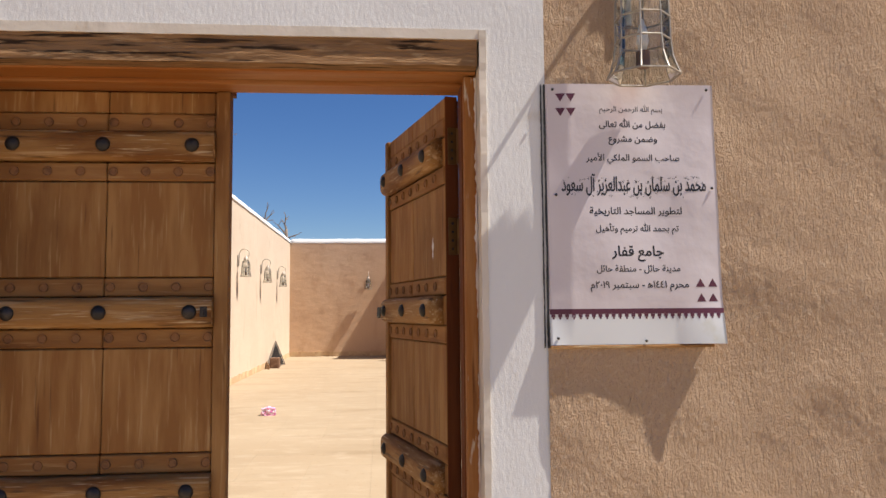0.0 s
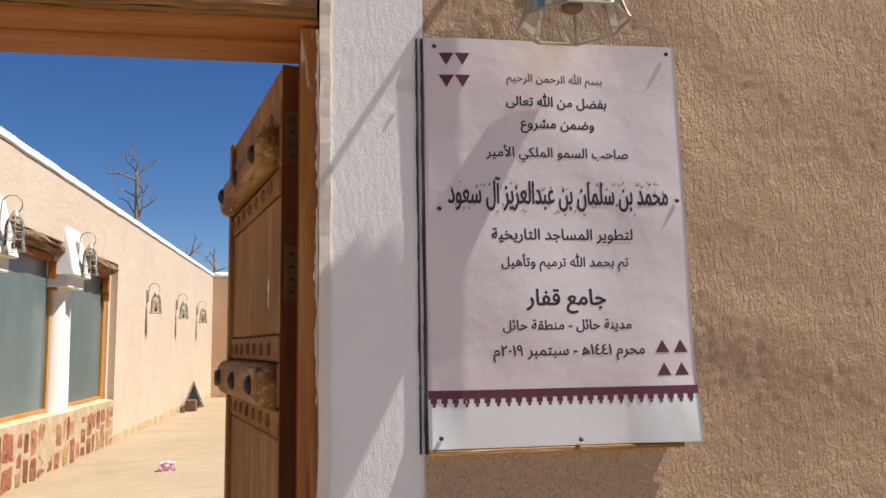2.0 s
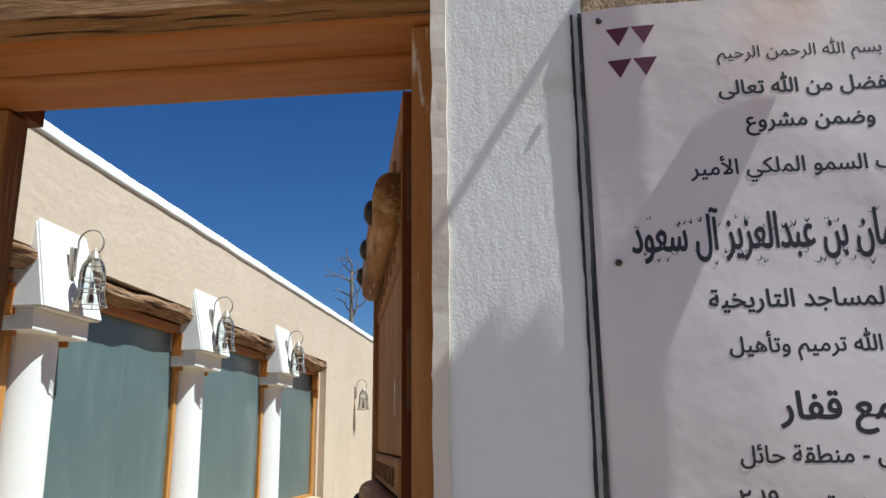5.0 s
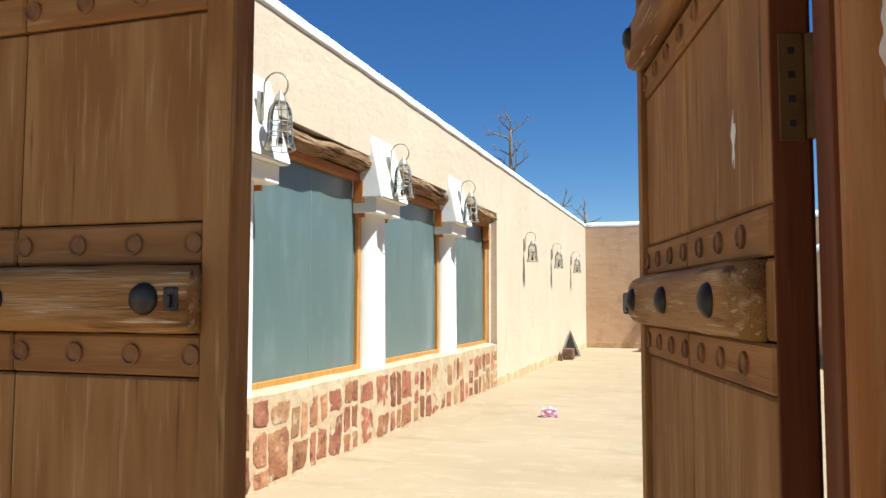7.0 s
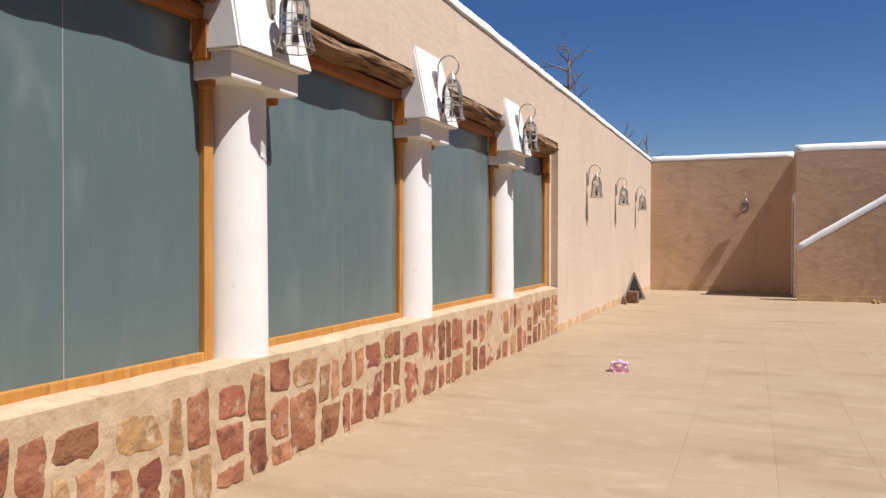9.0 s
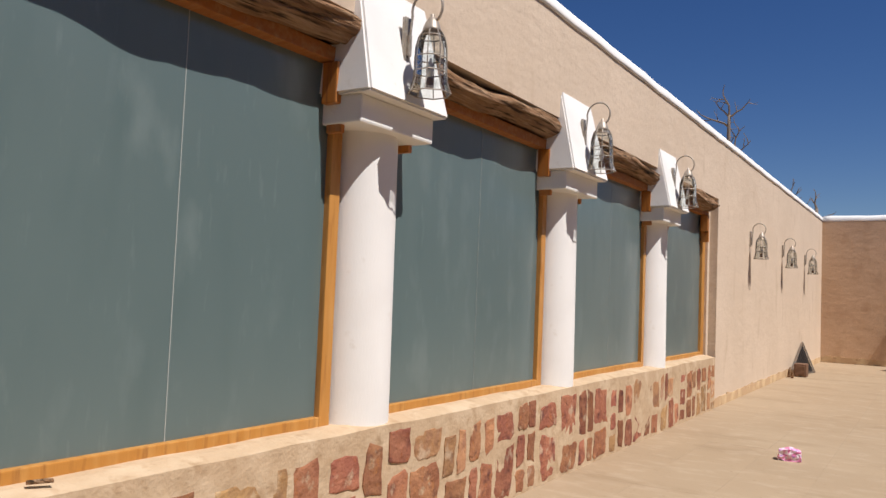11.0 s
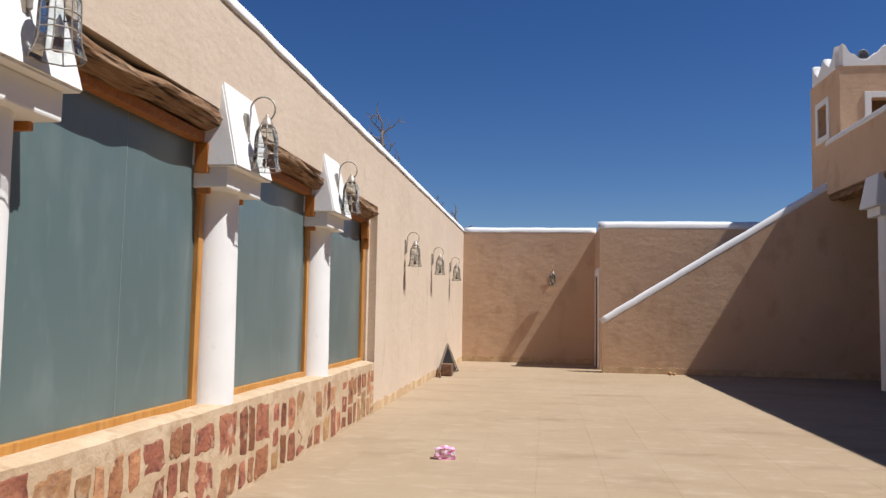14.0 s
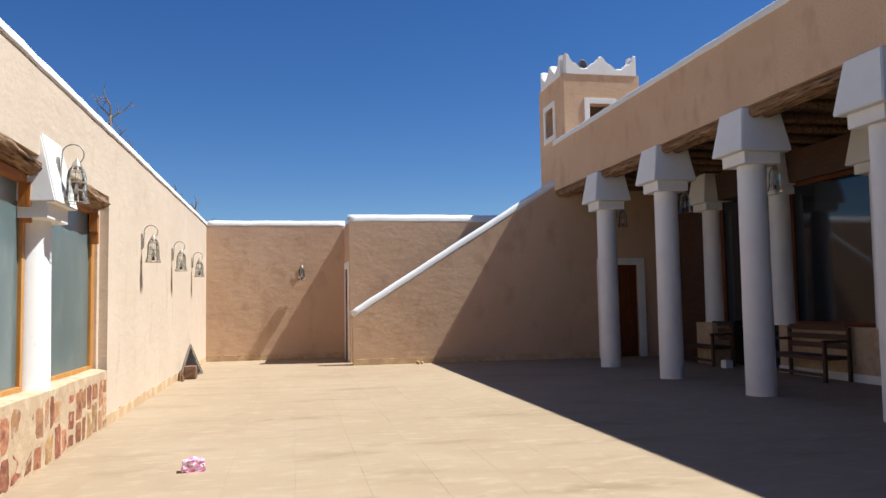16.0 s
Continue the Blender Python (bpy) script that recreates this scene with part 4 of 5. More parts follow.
# ---- bell lanterns ----
def lantern():
    """A bell lantern on a wall plate: the wall is the plane x = 0, the plate's centre the origin, the bell hangs out along +x."""
    g = holder("wall_lantern", "bell-shaped glass lantern in a bronze frame on a hooked wall bracket", "lantern", "bell lanterns")
    ax, zb = 0.185, -0.33
    bm = bmesh.new()
    soft_box(bm, 0.0, 0.024, -0.028, 0.028, -0.125, 0.125, 0.004)
    soft_box(bm, 0.024, 0.045, -0.012, 0.012, -0.10, 0.02, 0.004)
    part("wall_plate", bm, M_BRONZE, g)
    bm = bmesh.new()
    pts = [(0.035, 0, -0.09), (0.037, 0, 0.0), (0.045, 0, 0.09)]
    for k in range(17):
        a = math.pi * (1.08 - 1.42 * k / 16)
        pts.append((0.148 + 0.102 * math.cos(a), 0, 0.155 + 0.102 * math.sin(a)))
    pts += [(0.215, 0, 0.085), (ax + 0.012, 0, 0.07)]
    tube(bm, pts, 0.0075, 8)
    part("hook_arm", bm, M_BRONZE, g, smooth=True)
    prof = [(0.120, zb), (0.110, zb + 0.022), (0.096, zb + 0.065), (0.090, zb + 0.12), (0.089, zb + 0.20), (0.086, zb + 0.265), (0.072, zb + 0.318), (0.052, zb + 0.352)]
    bm = bmesh.new()
    lathe(bm, prof, 8, (ax, 0), cap=False, turn=math.pi / 8)
    pane = part("glass_bell", bm, M_GLASS, g, "clear ribbed glass panes")
    bm = bmesh.new()
    for k in range(8):
        a = math.pi / 8 + 2 * math.pi * k / 8
        tube(bm, [(ax + (r + 0.002) * math.cos(a), (r + 0.002) * math.sin(a), z) for r, z in prof], 0.0034, 5)
    part("rib_frame", bm, M_BRONZE, g)
    for r, z in (prof[0], prof[3], prof[4], prof[6]):
        bm = bmesh.new()
        ring = [(ax + (r + 0.002) * math.cos(math.pi / 8 + 2 * math.pi * k / 8), (r + 0.002) * math.sin(math.pi / 8 + 2 * math.pi * k / 8), z) for k in range(9)]
        tube(bm, ring, 0.0038, 5)
        part("hoop", bm, M_BRONZE, g)
    bm = bmesh.new()
    lathe(bm, [(0.056, zb + 0.345), (0.052, zb + 0.362), (0.040, zb + 0.395), (0.022, zb + 0.425), (0.012, zb + 0.432), (0.012, zb + 0.445), (0.004, zb + 0.45)], 16, (ax, 0))
    part("cap", bm, M_BRONZE, g, smooth=True)
    bm = bmesh.new()
    lathe(bm, [(0.020, zb + 0.03), (0.024, zb + 0.034), (0.024, zb + 0.085), (0.014, zb + 0.09)], 12, (ax, 0))
    part("lamp_holder", bm, M_BROWNBLOCK, g)
    bm = bmesh.new()
    lathe(bm, [(0.012, zb + 0.09), (0.021, zb + 0.12), (0.018, zb + 0.155), (0.004, zb + 0.20)], 12, (ax, 0))
    part("bulb", bm, M_BULB, g, smooth=True)
    return g

LAMP = lantern()
LAMP.matrix_basis = pose(0.0, 15.20, 2.555)
spots_on_wall = [(0.0, 18.37, 2.555, 0), (0.0, 21.48, 2.555, 0), (2.62, FAR, 2.545, -90)]
for x, y, z, r in spots_on_wall:
    copy_thing(LAMP, pose(x, y, z, 0, 0, r))
copy_thing(LAMP, pose(3.805, GATE + 0.016, 2.385, 0, 0, -90) @ Matrix.Diagonal((0.84, 0.84, 0.84, 1)))
for y, dx, dy, dz in zip(COLS, (0.085, 0.085, 0.065, 0.065), (0.01, 0.01, -0.015, -0.015), (2.90, 2.90, 2.875, 2.875)):
    copy_thing(LAMP, pose(dx, y + dy, dz))
for y in KY:
    copy_thing(LAMP, pose(9.43 + 0.215, y, 3.50))

# ---- sign ----
SX0, SX1, SZ0, SZ1, SY = 3.545, 4.055, 1.341, 2.118, 0.718
sign = holder("wall_sign", "faded pink printed sign sheet with black writing on the gate wall", "sign")
def sheet_bulge(x, z):
    u, v = (x - SX0) / (SX1 - SX0), (z - SZ0) / (SZ1 - SZ0)
    fold = 0.0026 * math.sin(9 * u + 5 * v) * math.sin(7 * v - 3 * u) * min(1, 4 * v)
    rest_on_wall = 0.0105 * max(0, 1 - u / 0.13) * min(1, max(0, v / 0.10))
    return rest_on_wall + fold - 0.028 * max(0, u - 0.72) * max(0, 0.16 - v) * 14
def sheet(name, z0, z1, mat, y, label, n=60):
    bm = bmesh.new()
    rows = [[bm.verts.new((SX0 + (SX1 - SX0 + 0.012 * (1 - (z0 + (z1 - z0) * j / n - SZ0) / (SZ1 - SZ0))) * i / n, y + sheet_bulge(SX0 + (SX1 - SX0) * i / n, z0 + (z1 - z0) * j / n), z0 + (z1 - z0) * j / n)) for j in range(n + 1)] for i in range(n + 1)]
    for i in range(n):
        for j in range(n):
            bm.faces.new((rows[i][j], rows[i + 1][j], rows[i + 1][j + 1], rows[i][j + 1]))
    for side in (0, 1):
        edge = rows[0] if side == 0 else rows[-1]
        back = [bm.verts.new(v.co + Vector((0, 0.004, 0))) for v in edge]
        for j in range(n):
            bm.faces.new((edge[j], edge[j + 1], back[j + 1], back[j]))
    return part(name, bm, mat, sign, label, smooth=True)
sheet("sheet", SZ0, SZ1, M_SIGN, SY, "pink printed sheet")
sheet("foot_band", SZ0 + 0.001, SZ0 + 0.088, M_SIGNWHITE, SY - 0.0004, "white band along the foot")
bm = bmesh.new()
soft_box(bm, SX0 + 0.080, SX1 - 0.03, SY + 0.008, GATE + 0.01, SZ0 + 0.012, SZ1 - 0.02, 0.004)
part("backing_board", bm, M_DOOR, sign, "brown timber backing")
bm = bmesh.new()
for k in range(160):
    a, b = SZ0 - 0.008 + (SZ1 - SZ0 + 0.008) * k / 160, SZ0 - 0.008 + (SZ1 - SZ0 + 0.008) * (k + 1) / 160
    wide = 0.0055 + 0.0022 * noise.noise(Vector((4, 1, a * 9))) + 0.001 * noise.noise(Vector((2, 1, a * 60)))
    box(bm, SX0 - wide, SX0 - 0.0006, GATE - 0.0165, GATE - 0.002, a, b)
    wide = 0.0024 + 0.0022 * noise.noise(Vector((7, 1, a * 14))) + 0.001 * noise.noise(Vector((6, 1, a * 70)))
    if wide > 0.0006:
        box(bm, SX0 - 0.0125 - wide, SX0 - 0.0115, GATE - 0.0140, GATE - 0.002, a, b)
part("edge_trim", bm, M_BLACK, sign, "torn black edge strip")
bm = bmesh.new()
soft_box(bm, SX0, SX1 - 0.02, SY - 0.002, SY + 0.012, SZ0 - 0.010, SZ0 - 0.001, 0.002, 1)
part("foot_rail", bm, M_RAIL, sign, "thin brown foot rail")
bm = bmesh.new()
zt = SZ0 + 0.105
box(bm, SX0 + 0.001, SX1 + 0.0105, SY - 0.00055, SY + 0.001, zt - 0.015, zt)
for k in range(26):
    a = SX0 + 0.005 + k * 0.0197
    box(bm, a, a + 0.0115, SY - 0.00055, SY + 0.001, zt - 0.024, zt - 0.0152)
    box(bm, a + 0.0035, a + 0.009, SY - 0.00055, SY + 0.001, zt - 0.030, zt - 0.0242)
bmesh.ops.subdivide_edges(bm, edges=[e for e in bm.edges if e.calc_length() > 0.3], cuts=24)
for v in bm.verts:
    v.co.y += sheet_bulge(v.co.x, v.co.z)
part("maroon_border", bm, M_MAROON, sign, "maroon toothed border")
def sx(px):
    return SX0 + (px - 965) * (SX1 - SX0) / 296.0
def sz(py):
    return SZ1 - (py - 148) * (SZ1 - SZ0) / 462.0
for cx, cy, s in ((990, 173, -1), (1008, 173, -1), (990, 199, -1), (1008, 199, -1), (1228, 503, 1), (1250, 503, 1), (1229, 529, 1), (1250, 529, 1)):
    bm = bmesh.new()
    x, z, h = sx(cx), sz(cy), 0.0145
    low = [(x - h, SY + 0.001, z - s * h * 0.85), (x + h, SY + 0.001, z - s * h * 0.85), (x, SY + 0.001, z + s * h * 0.85)]
    va = [bm.verts.new(p) for p in low]
    vb = [bm.verts.new((p[0], SY - 0.0004, p[2])) for p in low]
    bm.faces.new(va)
    bm.faces.new(vb[::-1])
    for i in range(3):
        bm.faces.new((va[i], va[(i + 1) % 3], vb[(i + 1) % 3], vb[i]))
    for v in bm.verts:
        v.co.y += sheet_bulge(v.co.x, v.co.z) - 0.0004
    bmesh.ops.recalc_face_normals(bm, faces=bm.faces[:])
    part("triangle_mark", bm, M_MAROON, sign, "maroon triangle")

# joined letter shapes for right-to-left writing
FORMS = {}
start = 0xFE8D
for letters, count in (("ا", 2), ("ب", 4), ("ة", 2), ("ت", 4), ("ث", 4), ("ج", 4), ("ح", 4), ("خ", 4), ("د", 2), ("ذ", 2), ("ر", 2), ("ز", 2), ("س", 4), ("ش", 4), ("ص", 4), ("ض", 4),
                       ("ط", 4), ("ظ", 4), ("ع", 4), ("غ", 4), ("ف", 4), ("ق", 4), ("ك", 4), ("ل", 4), ("م", 4), ("ن", 4), ("ه", 4), ("و", 2), ("ى", 2), ("ي", 4)):
    FORMS[letters] = (start, count)
    start += count
FORMS["أ"], FORMS["ئ"], FORMS["آ"] = (0xFE83, 2), (0xFE89, 4), (0xFE81, 2)
def shaped(text):
    out, n, i = [], len(text), 0
    def joins_on(ch):
        return ch in FORMS and FORMS[ch][1] == 4
    while i < n:
        ch = text[i]
        if text[i:i + 4] == "الله":
            out.append(chr(0xFDF2))
            i += 4
            continue
        before = i > 0 and joins_on(text[i - 1])
        if ch == "ل" and i + 1 < n and text[i + 1] in "اأ":
            out.append(chr((0xFEFB if text[i + 1] == "ا" else 0xFEF7) + (1 if before else 0)))
            i += 2
            continue
        if ch in FORMS:
            base, count = FORMS[ch]
            after = count == 4 and i + 1 < n and text[i + 1] in FORMS
            out.append(chr(base + ((3 if after else 1) if before else (2 if after else 0))))
        else:
            out.append(ch)
        i += 1
    # numbers keep their own direction
    words, run = [], ""
    for ch in reversed(out):
        if "\u0660" <= ch <= "\u0669":
            run = ch + run
        else:
            words.append(run + ch)
            run = ""
    return "".join(words) + run
def writing(text, px0, px1, py, bold, tall=1.0):
    cu = bpy.data.curves.new("writing", "FONT")
    cu.body, cu.resolution_u = shaped(text), 3
    tmp = new("temporary", cu)
    me = bpy.data.meshes.new_from_object(tmp.evaluated_get(bpy.context.evaluated_depsgraph_get()))
    bpy.data.objects.remove(tmp)
    bpy.data.curves.remove(cu)
    co = np.array([v.co[:] for v in me.vertices])
    lo, hi = co.min(0), co.max(0)
    k = (sx(px1) - sx(px0)) / (hi[0] - lo[0])
    me.transform(Matrix.Translation((sx(px0), SY - 0.00005, sz(py))) @ Matrix.Rotation(radians(90), 4, "X") @ Matrix.Diagonal((k, k * tall, k, 1)) @ Matrix.Translation((-lo[0], -0.26, 0)))
    # heavier strokes: the letters laid over themselves, a hair apart
    bm = bmesh.new()
    for i, (dx, dz) in enumerate(((0, 0), (1, 0), (-1, 0), (0, 1), (0, -1), (0.7, 0.7), (-0.7, 0.7), (0.7, -0.7), (-0.7, -0.7))):
        m2 = me.copy()
        m2.transform(Matrix.Translation((dx * 1.05 * bold * k, -0.000008 * i, dz * 1.05 * bold * k)))
        bm.from_mesh(m2)
        bpy.data.meshes.remove(m2)
    for v in bm.verts:
        v.co.y += sheet_bulge(v.co.x, v.co.z) - 0.0002
    bpy.data.meshes.remove(me)
    ob = new("line_of_writing", mesh_of("line_of_writing", bm, M_INK))
    ob.parent = sign
    return ob
for text, px0, px1, py, bold in (
        ("بسم الله الرحمن الرحيم", 1058, 1171, 194, 0.006), ("بفضل من الله تعالى", 1057, 1175, 222, 0.022), ("وضمن مشروع", 1073, 1159, 248, 0.022),
        ("صاحب السمو الملكي الأمير", 1033, 1198, 282, 0.017), ("لتطوير المساجد التاريخية", 1037, 1199, 377, 0.019), ("تم بحمد الله ترميم وتأهيل", 1047, 1193, 408, 0.017),
        ("جامع قفار", 1074, 1165, 449, 0.024), ("مدينة حائل - منطقة حائل", 1047, 1193, 479, 0.017), ("محرم ١٤٤١ﻫ - سبتمبر ٢٠١٩م", 1036, 1207, 507, 0.017)):
    writing(text, px0, px1, py, bold)
writing("محمد بن سلمان بن عبدالعزيز آل سعود", 990, 1243, 331, 0.030, 2.1)
# ornamental pen marks above and below that line: small hooked ticks
bm = bmesh.new()
rnd = random.Random(7)
for k in range(64):
    x, z = sx(994 + 3.85 * k) + rnd.uniform(-0.002, 0.002), sz(333) + rnd.choice((1, 1, -1)) * rnd.uniform(0.010, 0.033)
    h, w, turn = rnd.uniform(0.003, 0.0058), rnd.uniform(0.0006, 0.0011), rnd.uniform(-0.5, 0.5)
    path = [(-0.55, 0.9), (-0.1, -0.5), (0.25, 0.1), (0.75, 1.0)] if k % 2 else [(-0.8, 0.2), (-0.2, -0.5), (0.5, -0.3), (0.8, 0.6)]
    path = [(x + h * (p * math.cos(turn) - q * math.sin(turn)), z + h * (p * math.sin(turn) + q * math.cos(turn))) for p, q in path]
    rows = [(bm.verts.new((p - w * (1 if i in (1, 2) else 0.3), SY - 0.0006 + sheet_bulge(p, q), q)), bm.verts.new((p + w * (1 if i in (1, 2) else 0.3), SY - 0.0006 + sheet_bulge(p, q), q))) for i, (p, q) in enumerate(path)]
    for a, b in zip(rows, rows[1:]):
        bm.faces.new((a[0], a[1], b[1], b[0]))
part("pen_marks", bm, M_INK, sign, "small black pen marks")["kind"] = "stuff"
for px, py in ((977, 158), (980, 347), (1254, 335), (1250, 157), (978, 598), (1130, 604)):
    bm = bmesh.new()
    b2 = bmesh.new()
    lathe(b2, [(0.0042, 0), (0.0042, 0.002), (0.002, 0.004)], 10)
    join(bm, b2, Matrix.Translation((sx(px), SY - 0.0015 + sheet_bulge(sx(px), sz(py)), sz(py))) @ Matrix.Rotation(radians(90), 4, "X"))
    part("nail", bm, M_IRON, sign, "dark nail head")

# ---- bare trees beyond the wall ----
def bare_tree(x, y, stem, seed, limbs):
    """stem: trunk height; limbs: (height of the fork, lean in degrees across the wall's line, length)."""
    g = holder("bare_tree", "leafless grey tree standing behind the courtyard wall", "tree", "bare trees", at=pose(x, y, -0.05, 0, 0, 12))
    rnd = random.Random(seed)
    bm = bmesh.new()
    def centre(z):
        return Vector((0.10 * math.sin(z * 0.45), 0.12 * math.cos(z * 0.6), z))
    n = 14
    tube(bm, [centre(stem * k / n) for k in range(n + 1)], [0.24 - 0.155 * k / n for k in range(n + 1)], 9)
    part("trunk", bm, M_BARK, g, smooth=True)
    def limb(bm, p, lean, depth_way, length, r, depth):
        pts = [p]
        a, kink = radians(lean), rnd.choice((-1, 1))
        for k in range(6):
            a += radians(rnd.uniform(-15, 15) + kink * 9 * (1 if k < 3 else -1))
            pts.append(pts[-1] + Vector((math.sin(a), depth_way * 0.5 + rnd.uniform(-0.1, 0.1), math.cos(a) * 0.9)) * (length / 6))
        tube(bm, pts, [r * (1 - 0.125 * k) for k in range(7)], 5)
        if depth:
            for k in rnd.sample((2, 3, 4, 5), 2 if length > 1 else 1):
                limb(bm, pts[k], lean + rnd.choice((-1, 1)) * rnd.uniform(28, 60), rnd.uniform(-0.8, 0.8), length * rnd.uniform(0.25, 0.5), r * 0.5, depth - 1)
    for z, lean, length in limbs:
        bm = bmesh.new()
        limb(bm, centre(z), lean, rnd.uniform(-0.9, 0.9), length, 0.042 + 0.012 * length, 2)
        part("limb", bm, M_BARK, g)
bare_tree(-6.9, 45.0, 11.75, 3, ((11.70, 13, 1.9), (11.65, -20, 1.3), (11.1, -50, 2.0), (11.6, 46, 1.5), (10.2, -38, 1.3), (9.95, 22, 0.9), (8.9, 52, 2.6), (9.2, 34, 1.7), (9.3, -48, 1.4)))
bare_tree(-2.75, 46.0, 6.6, 8, ((6.55, -10, 1.2), (6.5, 24, 0.8), (6.2, -40, 1.2), (6.0, 40, 1.0)))
bare_tree(-4.2, 45.5, 6.8, 5, ((6.75, 10, 1.3), (6.7, 45, 1.5), (6.4, -35, 1.0)))

# ---- loose things in the courtyard ----
bm = bmesh.new()
box(bm, -0.098, 0.098, -0.06, 0.06, 0.0, 0.115)
bmesh.ops.subdivide_edges(bm, edges=bm.edges[:], cuts=7, use_grid_fill=True)
for v in bm.verts:
    lift = v.co.z
    v.co += Vector(noise.noise_vector(v.co * 22)) * 0.016
    v.co += Vector(noise.noise_vector(v.co * 55)) * 0.006
    v.co.z = max(0.0, v.co.z * (1 - 0.22 * abs(v.co.x) / 0.105 * (lift > 0.05)))
bag = solid("plastic_wrapper", bm, M_PINKBAG, "crumpled pink and white plastic wrapper on the floor", "wrapper")
bag.matrix_basis = pose(1.455, 9.78, 0.001, 0, 0, 8)

g = holder("leaning_grate", "black barred metal grate leaning against the wall foot", "grate")
A, B, C = Vector((0.05, 19.35, 0.02)), Vector((0.34, 20.75, 0.02)), Vector((0.03, 21.15, 0.64))
for p, q in ((A, B), (B, C), (C, A)):
    bm = bmesh.new()
    tube(bm, [p, q], 0.022, 4)
    part("edge_bar", bm, M_RUST, g)
for k in range(1, 12):
    bm = bmesh.new()
    p, q = A.lerp(B, k / 12), A.lerp(C, k / 12)
    tube(bm, [p, q], 0.013, 4)
    part("bar", bm, M_IRON, g)
bm = bmesh.new()
hexa(bm, [A + Vector((-0.02, 0, 0)), B + Vector((-0.03, 0.02, 0)), B + Vector((-0.035, 0.03, 0.004)), A + Vector((-0.025, 0.01, 0.004))],
     [C.lerp(A, 0.2) + Vector((-0.012, 0, 0)), C + Vector((-0.012, 0, -0.02)), C + Vector((-0.016, 0.01, -0.02)), C.lerp(A, 0.2) + Vector((-0.016, 0.01, 0))])
part("backing_mesh", bm, M_IRON, g)
bm = bmesh.new()
soft_box(bm, 0.12, 0.36, 19.30, 19.62, 0.0, 0.27, 0.02)
soft_box(bm, 0.15, 0.33, 19.285, 19.30, 0.04, 0.23, 0.005, 1)
solid("brown_block", bm, M_BROWNBLOCK, "weathered brown block beside the grate", "block")
for x, y, h, r, ax in ((0.07, 19.02, 0.20, 0.035, 0.3), (0.16, 18.86, 0.17, 0.03, -0.2)):
    bm = bmesh.new()
    lathe(bm, [(r, 0), (r * 1.05, h * 0.3), (r * 0.8, h * 0.7), (r * 0.4, h * 0.85), (r * 0.4, h)], 12)
    roughen(bm, 0.008, 15, h)
    ob = solid("wood_stub", bm, M_LOG, "short weathered stub of wood by the wall", "wood stub", group="wood stubs")
    ob.matrix_basis = pose(x, y, 0.006, 0, ax * 20, 0)
for x, y, r in ((5.40, 21.36, 0.055), (5.51, 21.38, 0.04)):
    bm = bmesh.new()
    bmesh.ops.create_icosphere(bm, subdivisions=2, radius=r)
    roughen(bm, r * 0.35, 14, x)
    ob = solid("rock", bm, M_STONE_PALE, "small orange-brown rock at the wall foot", "rock", group="rocks", smooth=False)
    ob.matrix_basis = pose(x, y, r * 0.75)
bm = bmesh.new()
soft_box(bm, -0.045, 0.045, -0.010, 0.010, 0, 0.014, 0.004)
roughen(bm, 0.004, 30, 2)
chip = solid("wood_chip", bm, M_LOG, "small splinter of wood on the sill", "wood chip")
chip.matrix_basis = pose(-0.04, 3.22, PLH + 0.012, 0, 0, 70)

# benches and box in the colonnade
def bench(y0, y1, xa):
    g = holder("wooden_bench", "dark wooden bench with open arms and painted-in shade against the hall plinth", "bench", "benches")
    d = 0.55
    for y in (y0, y1 - 0.06):
        for x in (xa, xa + d - 0.06):
            bm = bmesh.new()
            soft_box(bm, x, x + 0.06, y, y + 0.06, 0, 0.95 if x > xa else 0.68, 0.008)
            part("leg", bm, M_SHADE_WOOD, g)
        bm = bmesh.new()
        soft_box(bm, xa - 0.02, xa + d - 0.06, y - 0.005, y + 0.065, 0.68, 0.73, 0.01)
        part("armrest", bm, M_SHADE_WOOD, g)
    bm = bmesh.new()
    soft_box(bm, xa, xa + d - 0.06, y0 + 0.06, y1 - 0.06, 0.38, 0.45, 0.008)
    part("seat", bm, M_SHADE_WOOD, g)
    for z in (0.56, 0.72, 0.88):
        bm = bmesh.new()
        soft_box(bm, xa + d - 0.05, xa + d - 0.02, y0 + 0.06, y1 - 0.06, z, z + 0.10, 0.006)
        part("back_slat", bm, M_SHADE_WOOD, g)
    bm = bmesh.new()
    soft_box(bm, xa + 0.02, xa + 0.05, y0 + 0.06, y1 - 0.06, 0.10, 0.16, 0.006)
    part("stretcher", bm, M_SHADE_WOOD, g)
bench(14.25, 15.95, 11.38)
bench(17.9, 20.3, 11.38)
bm = bmesh.new()
soft_box(bm, 11.45, 11.62, 17.5, 17.7, 0, 0.16, 0.012)
soft_box(bm, 11.47, 11.60, 17.52, 17.68, 0.16, 0.175, 0.006)
solid("white_box", bm, M_SIGNWHITE, "small white box on the floor by the bench", "box")


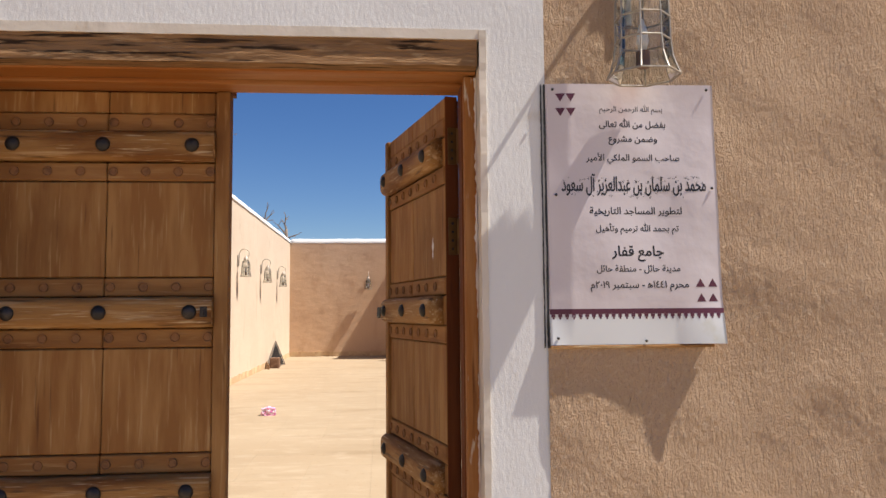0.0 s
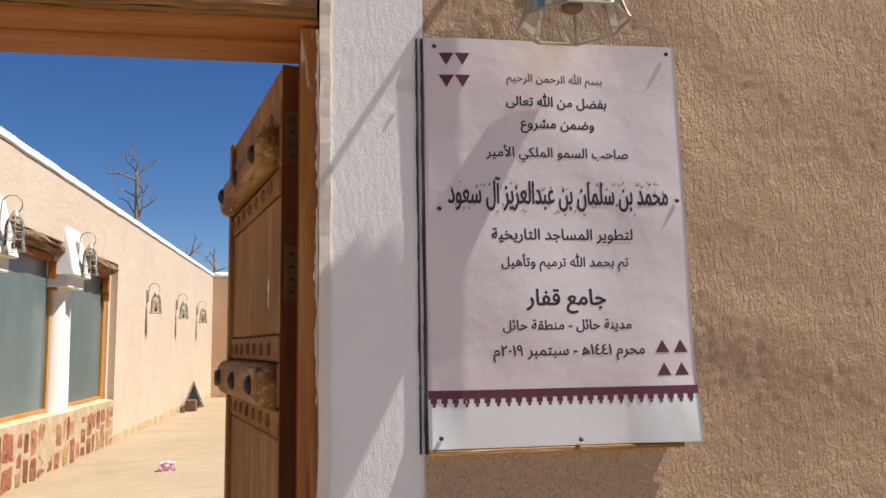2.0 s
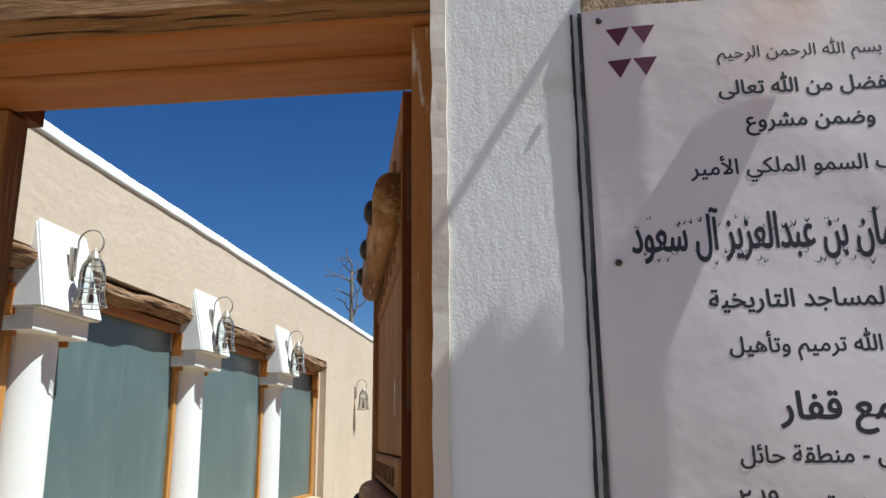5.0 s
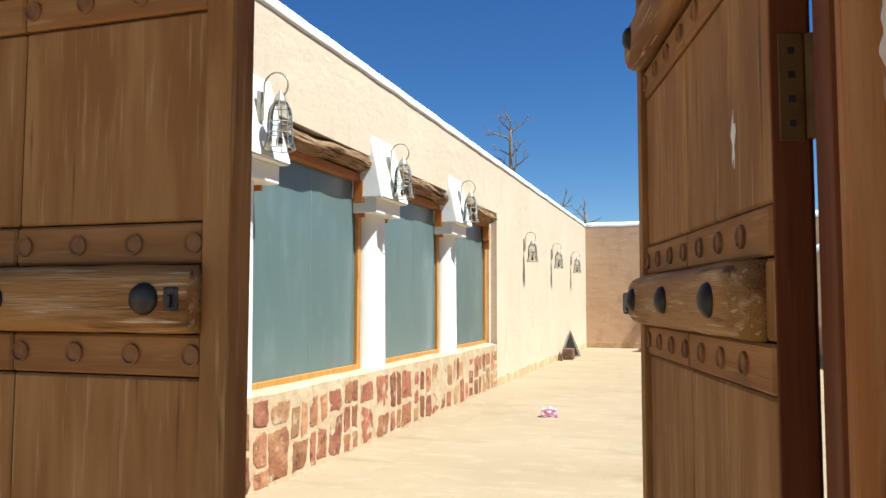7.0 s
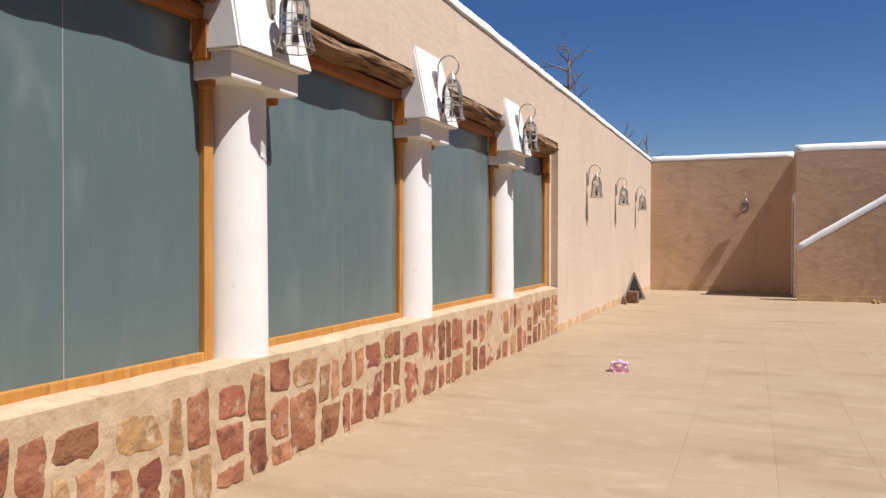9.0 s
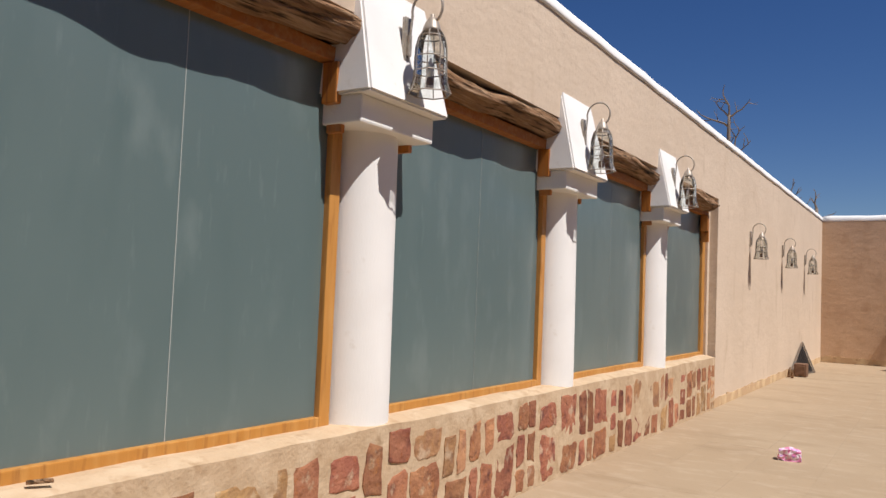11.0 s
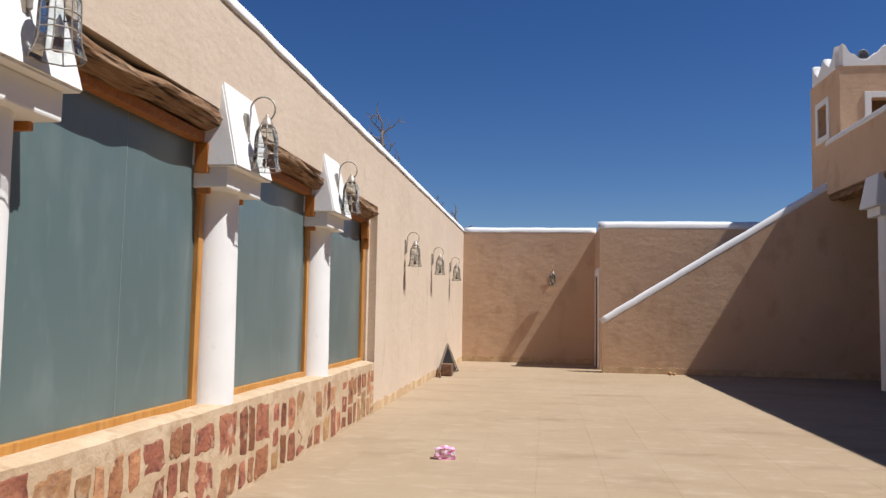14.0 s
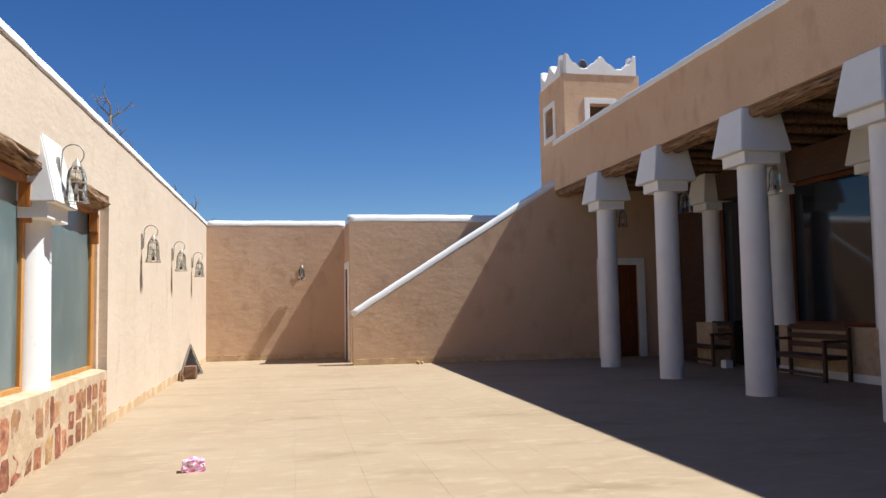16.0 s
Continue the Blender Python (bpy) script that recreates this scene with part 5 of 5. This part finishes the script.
# ---- floor slabs ----
bm = bmesh.new()
box(bm, -0.62, 14.0, -8.0, FAR + 0.4, -0.08, -0.004)
floor = solid("floor", bm, M_JOINT, "sandy stone-slab courtyard floor with thin joints", "floor", "structure")
TW, TL, GAP = 0.592, 0.60, 0.0008
bm = bmesh.new()
soft_box(bm, GAP / 2, TW - GAP / 2, GAP / 2, TL - GAP / 2, -0.03, 0.0, 0.0004, 1)
slab_mesh = mesh_of("slab", bm, M_FLOOR)
rest = bmesh.new()
rnd = random.Random(4)
for i in range(-1, 24):
    for j in range(-3, 41):
        x, y = 0.0 + i * TW, BACK + j * TL
        if x > 13.9 or y + TL > FAR + 0.4:
            continue
        dz = rnd.uniform(-0.0004, 0.0004)
        if 0 <= i < 10 and 3 <= j < 29:
            ob = new("slab", slab_mesh)
            ob.parent = floor
            ob.location = (x, y, dz)
        else:
            box(rest, x + GAP / 2, x + TW - GAP / 2, y + GAP / 2, y + TL - GAP / 2, -0.03, dz)
ob = part("slab_field", rest, M_FLOOR, floor)
ob["kind"] = "stuff"

# ---- stones of the plinth ----
def stone(y0, y1, z0, z1, rnd):
    """An angular flush stone: a skewed quad with clipped corners and a broken outline."""
    bm = bmesh.new()
    hy, hz = (y1 - y0) / 2, (z1 - z0) / 2
    cy, cz = (y0 + y1) / 2, (z0 + z1) / 2
    corners = []
    for sy_, sz_ in ((-1, -1), (1, -1), (1, 1), (-1, 1)):
        c = (sy_ * hy * rnd.uniform(0.72, 1.06), sz_ * hz * rnd.uniform(0.78, 1.06))
        if rnd.random() < 0.6:
            k = rnd.uniform(0.12, 0.45)
            first_, second_ = (c[0], c[1] * (1 - k)), (c[0] * (1 - k * rnd.uniform(0.5, 1.2)), c[1])
            corners += [first_, second_] if sy_ * sz_ > 0 else [second_, first_]
        else:
            corners.append(c)
    ring = []
    for a, b in zip(corners, corners[1:] + corners[:1]):
        n = max(1, int(math.dist(a, b) / 0.045))
        for i in range(n):
            t = i / n
            jit = 0.010 if i else 0.005
            ring.append((cy + a[0] + (b[0] - a[0]) * t + rnd.uniform(-jit, jit), cz + a[1] + (b[1] - a[1]) * t + rnd.uniform(-jit, jit)))
    n = len(ring)
    out = rnd.uniform(0.0, 0.004)
    base = [bm.verts.new((PLX - 0.05, y, z)) for y, z in ring]
    mid = [bm.verts.new((PLX + out, y, z)) for y, z in ring]
    top = [bm.verts.new((PLX + out + rnd.uniform(0.0005, 0.004), cy + (y - cy) * 0.90, cz + (z - cz) * 0.92)) for y, z in ring]
    centre = bm.verts.new((PLX + out + rnd.uniform(0.002, 0.008), cy + rnd.uniform(-0.2, 0.2) * hy, cz + rnd.uniform(-0.2, 0.2) * hz))
    for a, b in ((base, mid), (mid, top)):
        for k in range(n):
            bm.faces.new((a[k], a[(k + 1) % n], b[(k + 1) % n], b[k]))
    for k in range(n):
        bm.faces.new((top[k], top[(k + 1) % n], centre))
    bmesh.ops.recalc_face_normals(bm, faces=bm.faces[:])
    return bm
rnd = random.Random(33)
y = PL0 + 0.03
while y < PL1 - 0.06:
    w = min(rnd.choice((0.15, 0.20, 0.24, 0.28, 0.32)) * rnd.uniform(0.85, 1.15), PL1 - 0.008 - y)
    cuts = [0.006] + [c + rnd.uniform(-0.05, 0.05) for c in rnd.choice(((0.30,), (0.36,), (0.40,), (0.17, 0.42)))] + [0.675 + rnd.uniform(-0.07, 0.02)]
    for a, b in zip(cuts, cuts[1:]):
        if rnd.random() < 0.02:
            continue
        g = rnd.uniform(0.012, 0.026)
        spans = [(y, y + w)]
        if w > 0.26 and rnd.random() < 0.4:
            m = y + w * rnd.uniform(0.35, 0.65)
            spans = [(y, m - 0.012), (m + 0.012, y + w)]
        for p, q in spans:
            mat = M_STONE if rnd.random() < 0.80 else M_STONE_PALE
            shift = rnd.uniform(-0.02, 0.02)
            part("stone", stone(p + shift * 0.5, min(q + shift, PL1 - 0.004), a + g, b - g, rnd), mat, plinth)
    y += w + rnd.uniform(0.020, 0.055)
